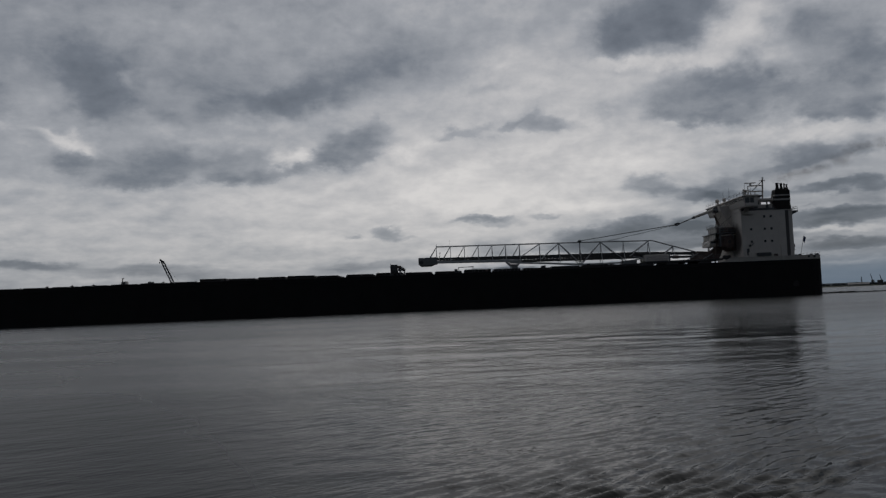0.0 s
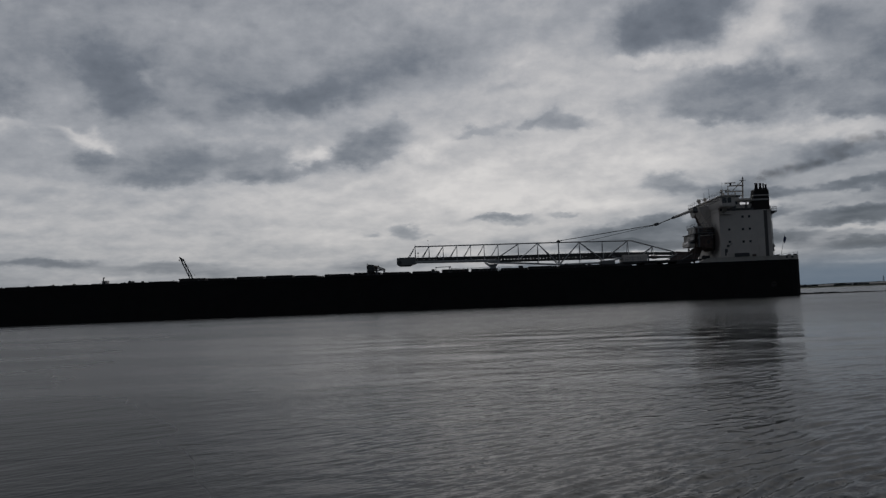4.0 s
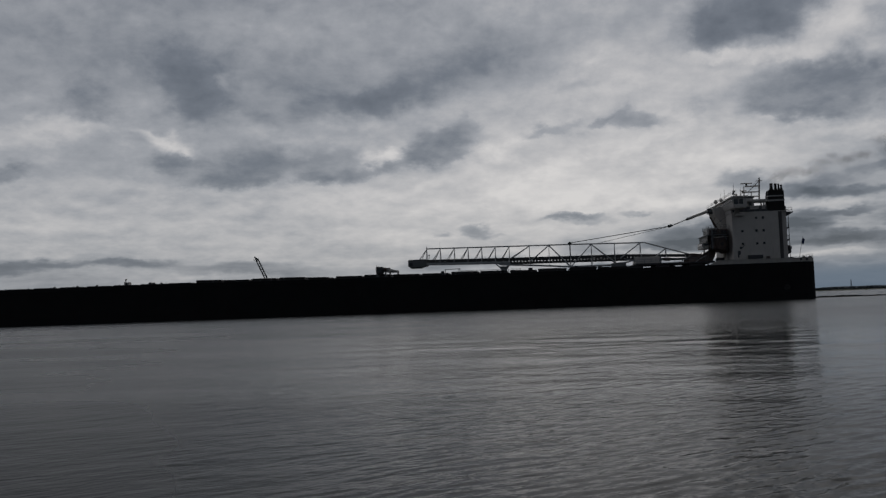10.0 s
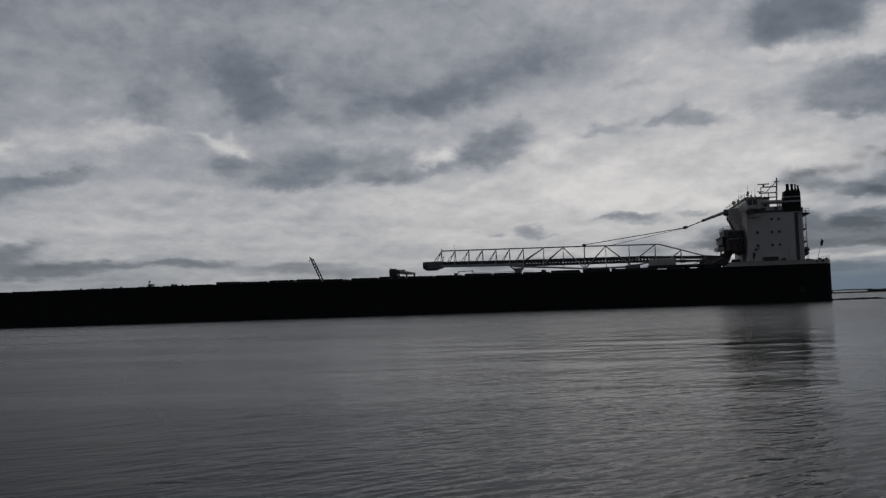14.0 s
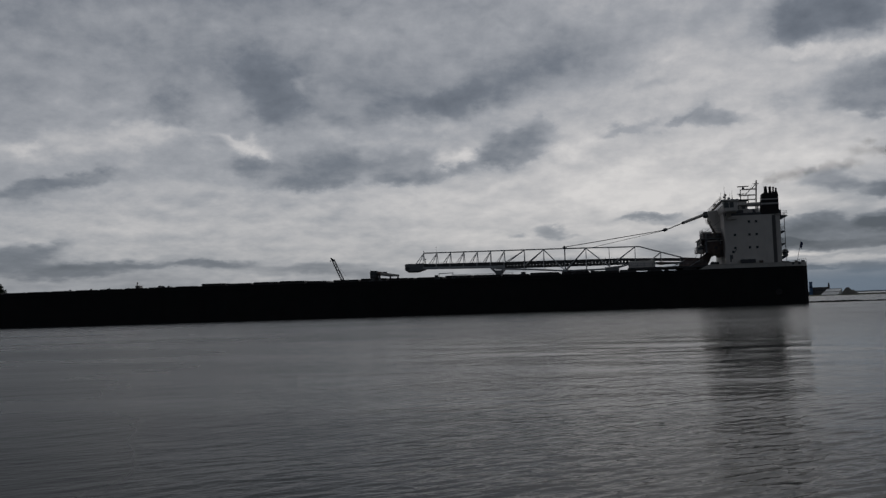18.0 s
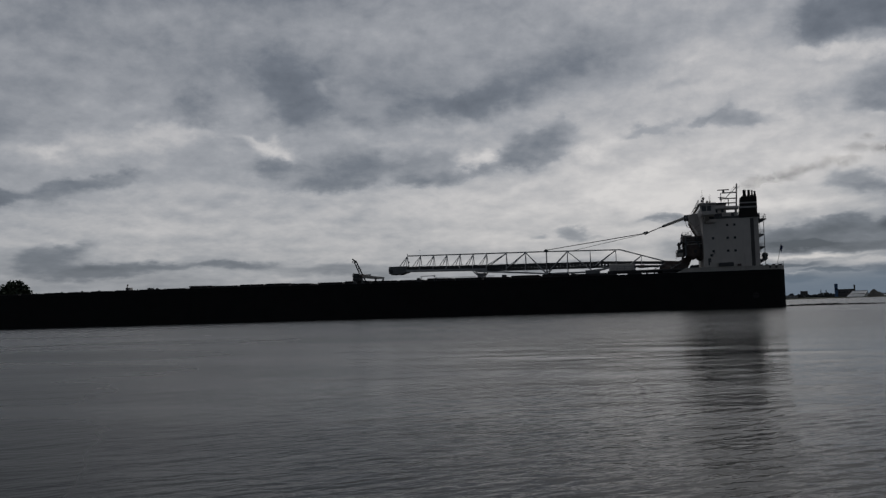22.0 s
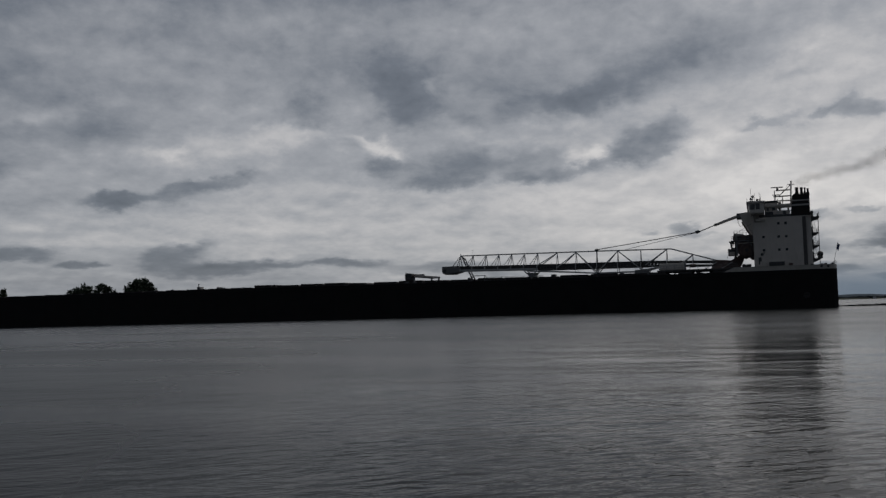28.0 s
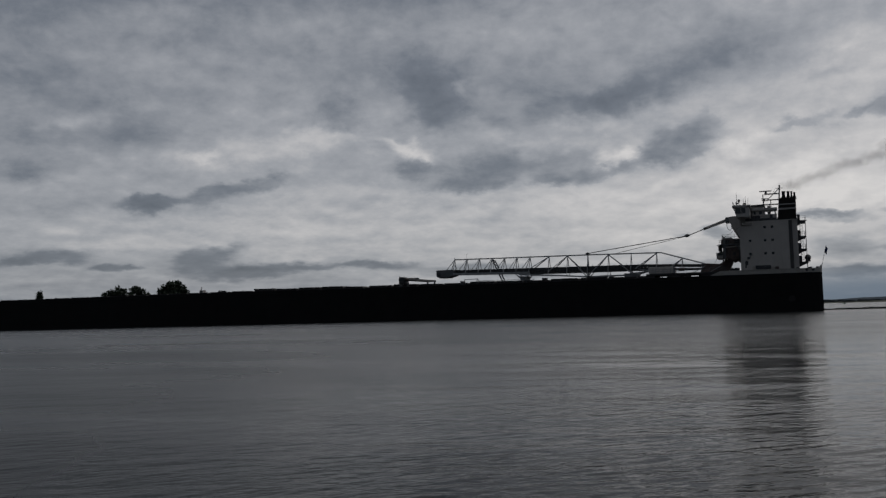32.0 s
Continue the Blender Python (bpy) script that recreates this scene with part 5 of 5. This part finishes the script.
    part("radar_scanner", Geo().box(-12.9, -11.2, 1.4, 1.8, 28.4, 28.6), WHITE, rm, bevel=.04)
    part("scanner_motor", Geo().tube((-12.2, 1.6, 27.9), (-12.2, 1.6, 28.4), .25, 10), DARKSTEEL, rm)
    part("lamp", Geo().ball((-8.4, -.9, 31.3), .2, .2, .25, 8, 6), DARKSTEEL, rm)
    part("crosstree", Geo().box(-9.3, -7.7, -1.0, -.8, 30.6, 30.75), WHITE, rm)
    part("flag_line", Geo().tube((-9.3, -.9, 30.6), (-13, -2, 25.2), .02, 4), DARKSTEEL, rm)
    for y in (4, 6.2):
        part("vent_pipe", Geo().tube((-11.2, y, 25), (-11.2, y, 26.9), .38, 10), DARKSTEEL, rm)
    # funnel with four exhaust pipes
    fn = part("funnel", Geo().prism([(-9.1, 21.8), (-8.85, 24.4), (-8.55, 27.0), (-8.3, 27.25), (-5.0, 27.05), (-4.82, 26.8), (-4.82, 21.8)], -10.3, -7.5), BLACK, ship, "black funnel with two white bands", bevel=.12)
    for z0, z1 in ((24.35, 24.75), (25.5, 25.78)):
        part("funnel_band", Geo().prism([(-9.12 + (z0 - 21.8) * .105 - .03, z0), (-9.12 + (z1 - 21.8) * .105 - .03, z1), (-4.79, z1), (-4.79, z0)], -10.34, -7.46), BAND, fn, "white painted band")
    for x, r, z, y in ((-7.5, .37, 28.85, -8.9), (-6.45, .31, 28.8, -8.8), (-5.7, .19, 28.7, -8.9), (-5.05, .22, 28.45, -8.8)):
        part("exhaust_pipe", Geo().tube((x, y, 26.9), (x, y, z), r, 14), BLACK, fn)
        part("pipe_skirt", Geo().tube((x, y, 26.9), (x, y, 27.9), r + .24, 14, r), BLACK, fn)
        part("pipe_rim", Geo().tube((x, y, z - .16), (x, y, z + .04), r + .05, 14), BLACK, fn)
    part("funnel_ladder", Geo().bar((-9.1, -8.6, 22), (-8.6, -8.6, 27), .4, .08), DARKSTEEL, fn)
    # stair landings on the after side
    for z, x1, y0, y1 in ((21.62, -2.85, -9.6, -1.5), (18.1, -3.0, -5.6, 2.4), (15.0, -3.0, -5.6, 2.4), (11.85, -2.7, -5.6, 2.4)):
        ln = part("landing", Geo().box(-4.76, x1, y0, y1, z - .28, z), DARKSTEEL, ship, "steel stair landing behind the deckhouse")
        for q in range(4):
            y = y0 + .1 + (y1 - y0 - .2) * q / 3
            part("rail_post", Geo().tube((x1 - .06, y, z), (x1 - .06, y, z + 1.05), .04, 5), STEEL, ln)
        for h in (.55, 1.05):
            part("rail", Geo().tube((x1 - .06, y0 + .1, z + h), (x1 - .06, y1 - .1, z + h), .035, 5), STEEL, ln)
            part("rail", Geo().tube((-4.7, y0 + .05, z + h), (x1 - .06, y0 + .05, z + h), .035, 5), STEEL, ln)
        part("bracket", Geo().prism([(-4.76, z - .12), (x1 + .3, z - .12), (-4.76, z - 1.3)], y0 + .1, y0 + .7), DARKSTEEL, ln)
        part("locker", Geo().box(-4.74, -4.1, y0 + 1.0, y0 + 2.6, z, z + 1.5), DARKSTEEL, ln, bevel=.05)
    for z0, z1 in ((11.85, 15.0), (15.0, 18.1), (18.1, 21.6)):
        sr = part("stair", Geo().bar((-4.1, -4.8, z0), (-4.1, .6, z1), .12, .3), STEEL, ship, "steel outside stair")
        part("handrail", Geo().tube((-3.55, -4.8, z0 + 1.0), (-3.55, .6, z1 + 1.0), .04, 5), STEEL, sr)
        for q in range(9):
            k = (q + .5) / 9
            part("tread", Geo().box(-4.5, -3.5, -4.9 + 5.4 * k, -4.65 + 5.4 * k, z0 + (z1 - z0) * k, z0 + (z1 - z0) * k + .05), STEEL, sr)
    part("landing_post", Geo().tube((-2.9, -5.5, 9), (-2.9, -5.5, 22.6), .08, 6), STEEL, ship)
    lb = part("lifeboat", Geo().ball((-2.7, -3.2, 12.9), .75, 2.0, .75, 12, 8), DARKSTEEL, ship, "dark covered rescue boat on the stern", smooth=True)
    part("cradle", Geo().box(-3.3, -2.1, -3.6, -2.8, 11.9, 12.3), STEEL, lb)
    sw = part("stern_winch", Geo().tube((-2.6, -6, 9.9), (-2.6, -3, 9.9), .6, 12), DARKSTEEL, ship)
    part("winch_frame", Geo().box(-3.2, -2.0, -6.3, -2.7, 8.9, 9.5), DARKSTEEL, sw, bevel=.05)
    # ensign
    fp = part("flagpole", Geo().tube((.05, -1.1, 9.0), (1.6, -1.1, 15.9), .06, 6, .04), STEEL, ship, "slanted stern flagpole with a drooping flag")
    g = Geo()
    for i in range(7):
        for j in range(6):
            u, w = i / 6, j / 5
            g.v.append((1.5 - u * .34 + w * (.5 - .1 * u), -1.1 + .16 * math.sin(5 * w + 2 * u), 15.6 - 1.35 * u - w * (.55 + .25 * u)))
    g.f += [(i * 6 + j, i * 6 + j + 1, (i + 1) * 6 + j + 1, (i + 1) * 6 + j) for i in range(6) for j in range(5)]
    part("flag", g, BLUE, fp, "drooping dark blue flag", smooth=True)
    for i in range(12):
        y = -14.5 + i * 2.64
        part("stern_stanchion", Geo().tube((-.05, y, 9.8), (-.05, y, 10.75), .035, 5), STEEL, ship)
    part("stern_rail", Geo().tube((-.05, -14.5, 10.75), (-.05, 14.5, 10.75), .035, 5), STEEL, ship)
    part("stern_rail", Geo().tube((-.05, -14.5, 10.3), (-.05, 14.5, 10.3), .03, 5), STEEL, ship)


def make_loading_tower():
    """Rusty transfer hopper between boom foot and deckhouse."""
    tw = part("transfer_tower", Geo().prism([(-22.3, 15.2), (-22.55, 18.3), (-17.95, 18.3), (-17.95, 12.3), (-18.5, 12.4), (-19.1, 12.95), (-20.0, 12.6), (-21.4, 13.4)], -5.5, 3.0), BROWN, ship, "rusty brown transfer hopper before the deckhouse", bevel=.08)
    part("drum", Geo().tube((-20.2, -4.9, 16.1), (-20.2, 4.9, 16.1), 1.75, 20), BROWN, tw)
    part("ring_walk", Geo().box(-22.2, -18.0, -5.75, 5.2, 16.75, 16.95), STEEL, tw)
    part("front_plate", Geo().box(-22.7, -22.58, -5.3, 1.9, 16.95, 18.25), WHITE, tw, "pale front plate", bevel=.03)
    part("front_plate", Geo().box(-23.3, -23.2, -6.4, 4.9, 15.25, 16.7), WHITE, tw, "pale front plate", bevel=.03)
    for i in range(8):
        y = -6.2 + 1.55 * i
        part("plate_rib", Geo().box(-23.38, -23.28, y - .06, y + .06, 15.25, 16.7), HEAD, tw)
    for y in (-5.1, -3.4, -1.7, 0, 1.7):
        part("plate_rib", Geo().box(-22.78, -22.68, y - .05, y + .05, 16.95, 18.25), HEAD, tw)
    part("plate_shelf", Geo().box(-23.7, -22.6, -6.4, 4.9, 16.7, 16.8), DARKSTEEL, tw)
    part("side_beam", Geo().bar((-21.6, -5.75, 16.22), (-17.95, -5.75, 16.36), .22, .26), WHITE, tw, "pale side beam")
    for x, z in ((-21.9, 14.4), (-20.7, 13.6), (-19.5, 13.3)):
        part("hopper_rib", Geo().box(x - .07, x + .07, -5.66, -5.4, z, 18.2), BROWN, tw)
    part("bucket_drum", Geo().tube((-19.6, -6.0, 14.5), (-19.6, -5.3, 14.5), 1.5, 22, 1.6), BROWN, tw, "round sooty drum housing")
    part("drum_boss", Geo().tube((-19.6, -6.15, 14.5), (-19.6, -5.9, 14.5), .45, 12), BELT, tw)
    part("top_house", Geo().box(-22.6, -20.2, -4.0, 4.0, 18.3, 18.75), GREY, tw, bevel=.05)
    for i in range(7):
        x = -22.5 + .75 * i
        part("rail_post", Geo().tube((x, -5.4, 18.3), (x, -4.3, 19.4), .04, 5), STEEL, tw)
    for i in range(7):
        y = -4.3 + 8.6 * i / 6
        part("rail_post", Geo().tube((-22.5, y, 18.3), (-22.5, y, 19.4), .04, 5), STEEL, tw)
    for z in (18.85, 19.4):
        part("rail", Geo().tube((-22.5, -5.4, z), (-18, -5.4, z), .035, 5), STEEL, tw)
        part("rail", Geo().tube((-22.5, -4.3, z), (-22.5, 4.3, z), .035, 5), STEEL, tw)
    # side walkways, pipes and cables round the hopper
    wk = part("side_walkway", Geo().box(-23.2, -18.0, -6.4, -5.0, 16.8, 16.95), STEEL, ship, "steel walkway on the side of the hopper")
    for i in range(6):
        x = -23.1 + 1.0 * i
        part("rail_post", Geo().tube((x, -6.35, 16.95), (x, -6.35, 18.0), .04, 5), STEEL, wk)
    for z in (17.45, 18.0):
        part("rail", Geo().tube((-23.1, -6.35, z), (-18.1, -6.35, z), .035, 5), STEEL, wk)
    for x in (-22.6, -20.4, -18.4):
        part("bracket", Geo().bar((x, -6.3, 16.8), (x, -4.5, 15.3), .1, .14), STEEL, wk)
    arc = Geo()
    last = None
    for i in range(13):
        a = math.pi * i / 12
        p = (-20.3 - 1.9 * math.cos(a), -5.9, 15.4 + 1.5 * math.sin(a))
        if last:
            arc.tube(last, p, .16, 7)
        last = p
    part("duct", arc, STEEL, wk, "grey bent duct over the hopper")
    part("duct", Geo().tube((-18.4, -5.9, 15.4), (-18.4, -5.9, 12.6), .16, 7), BELT, wk)
    part("duct", Geo().tube((-22.2, -5.9, 15.4), (-22.2, -5.9, 13.2), .16, 7), BELT, wk)
    part("ladder", Geo().box(-22.1, -21.7, -5.86, -5.76, 13.4, 18.3), STEEL, wk)
    for x0, z0, x1, z1 in ((-22.5, 18.3, -18.2, 21.2), (-22.4, 16.9, -24.6, 12.2)):
        part("cable", Geo().tube((x0, -5.6, z0), (x1, -4.2, z1), .04, 5), DARKSTEEL, wk)
    for x, z, w in ((-21.6, 17.3, .9), (-19.6, 17.2, 1.2), (-20.6, 14.6, .8)):
        part("junction_box", Geo().box(x, x + w, -5.85, -5.48, z, z + .75), BELT, wk, bevel=.04)
    cb = part("control_cab", Geo().box(-24.1, -21.8, -3.6, 3.6, 13.55, 15.1), WHITE, ship, "white control cabin on the transfer tower", bevel=.06)
    part("window", Geo().box(-23.8, -22.3, -3.63, -3.55, 14.35, 14.9), GLASS, cb)
    for i in range(4):
        part("window", Geo().box(-24.14, -24.05, -3.2 + 1.7 * i, -1.9 + 1.7 * i, 14.35, 14.9), GLASS, cb)
    part("platform", Geo().box(-23.3, -21.5, -4.6, 4.6, 15.1, 15.25), STEEL, cb)
    for y in (-4.5, -1.5, 1.5, 4.5):
        part("rail_post", Geo().tube((-23.2, y, 15.2), (-23.2, y, 16.3), .04, 5), STEEL, cb)
    for z in (15.75, 16.3):
        part("rail", Geo().tube((-23.2, -4.5, z), (-23.2, 4.5, z), .035, 5), STEEL, cb)
    ch = part("feed_chute", Geo().prism([(-25.2, 11.6), (-22.0, 13.0), (-20.6, 14.8), (-18.6, 14.0), (-20.3, 12.9), (-20.9, 11.4), (-21.6, 10.2), (-24.4, 10.4)], -2.2, 2.2), BROWN, ship, "rusty sloping feed chute", bevel=.06)
    for y in (-2.3, 2.3):
        part("rib", Geo().bar((-24.5, y, 11.3), (-20.6, y, 13.9), .12, .3), BROWN, ch)
    for y in (-3.6, 3.6):
        part("leg", Geo().bar((-23.0, y, 8.9), (-22.2, y, 15.2), .35, .35), BROWN, tw)
    part("pump", Geo().tube((-19.9, -3.0, 10.75), (-18.7, -3.0, 10.75), .38, 10), DARKSTEEL, ch)
    part("pump_base", Geo().box(-20.0, -18.6, -3.4, -2.6, 8.9, 10.4), DARKSTEEL, ch)
    part("cable_reel", Geo().tube((-20.4, -4.0, 10.6), (-20.4, -3.3, 10.6), .55, 14), DARKSTEEL, ch)


make_deckhouse()
make_loading_tower()


# ---------------------------------------------------------------- wake
def make_wake():
    """Low churned ridge of water that trails from the stern."""
    rnd = random.Random(31)
    g = Geo()
    n, w = 260, 7
    for i in range(n):
        x = .3 + 200 * (i / (n - 1)) ** 1.2
        h = .22 + .14 * rnd.random() + .1 * math.sin(x * .55) * math.sin(x * .17) + .3 * math.exp(-((x - 9) / 3.5) ** 2)
        half = .55 + 1.6 * h
        off = .5 * math.sin(x * .21) + .02 * x
        for j in range(w):
            s = j / (w - 1) * 2 - 1
            g.v.append((x, off + s * half + .12 * rnd.random(), h * (1 - abs(s) ** 1.7) * (.8 + .4 * rnd.random()) - .05))
    g.f += [(i * w + j, (i + 1) * w + j, (i + 1) * w + j + 1, i * w + j + 1) for i in range(n - 1) for j in range(w - 1)]
    part("wake_ridge", g, CHURN, ship, "low churned ridge of wake water", smooth=True)


make_wake()


# ---------------------------------------------------------------- thin smoke from the funnel
plume = thing("smoke_plume", (91.576, 244.56, 0), "thin brown exhaust smoke drifting from the funnel", "smoke")
PUFFS_OUT = []


def wisp(w, h):
    """One curled veil of smoke, bowed like a shallow bowl."""
    g = Geo()
    for i in range(11):
        for j in range(11):
            u, v = i / 5 - 1, j / 5 - 1
            g.v.append((w * u, .45 * h * (u * u + v * v) + .2 * h * u * v, h * v))
    g.f += [(i * 11 + j, i * 11 + j + 1, (i + 1) * 11 + j + 1, (i + 1) * 11 + j) for i in range(10) for j in range(10)]
    return g


def make_smoke():
    """Each puff waits below in the engine casing, rises through the funnel and drifts aft on the wind."""
    rnd = random.Random(77)
    for i in range(34):
        start = -34 + 66 * i / 33          # second at which it leaves the pipes
        r = 1.0 + .9 * rnd.random()
        ob = part("smoke_puff", wisp(2.9 * r, 1.45 * r), SMOKE, plume, smooth=True)
        up, side = .22 + .15 * rnd.random(), (rnd.random() - .5) * .22
        PUFFS_OUT.append((ob, start, up, side, Vector((-14.6 + 5.4 * rnd.random(), -8 + 16 * rnd.random(), 11.6 + 7.0 * rnd.random()))))


def puff_place(age, up, side, rest):
    """Where a puff is, so many seconds after it left the pipes."""
    if age <= -5:
        return rest
    if age < -2:
        return rest.lerp(Vector((-7.6, -8.6, 18.0)), (age + 5) / 3)
    if age < 0:
        return Vector((-7.6 + .5 * (age + 2), -8.8, 18.0 + 6.0 * (age + 2)))
    s = age * 1.15
    return Vector((-6.4 + s, -8.9 + side * s, 30.0 + up * s))


make_smoke()


# ---------------------------------------------------------------- what moves
def motions():
    run = ((0, 91.576), (4, 81.032), (8, 70.464), (12, 59.869), (16, 49.250), (20, 38.604), (24, 27.934), (28, 17.238), (32, 6.516))
    walk(ship, [(t, pose(x, 244.56, 0)) for t, x in run])
    walk(plume, [(t, pose(x, 244.56, 0)) for t, x in run])
    for ob, start, up, side, rest in PUFFS_OUT:
        times = sorted({0, 32} | {t for t in (start - 5, start - 2, start, start + 4) if 0 < t < 32})
        walk(ob, [(t, pose(*puff_place(t - start, up, side, rest))) for t in times])
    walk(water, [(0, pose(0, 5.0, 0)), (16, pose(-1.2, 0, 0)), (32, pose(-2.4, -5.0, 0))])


motions()
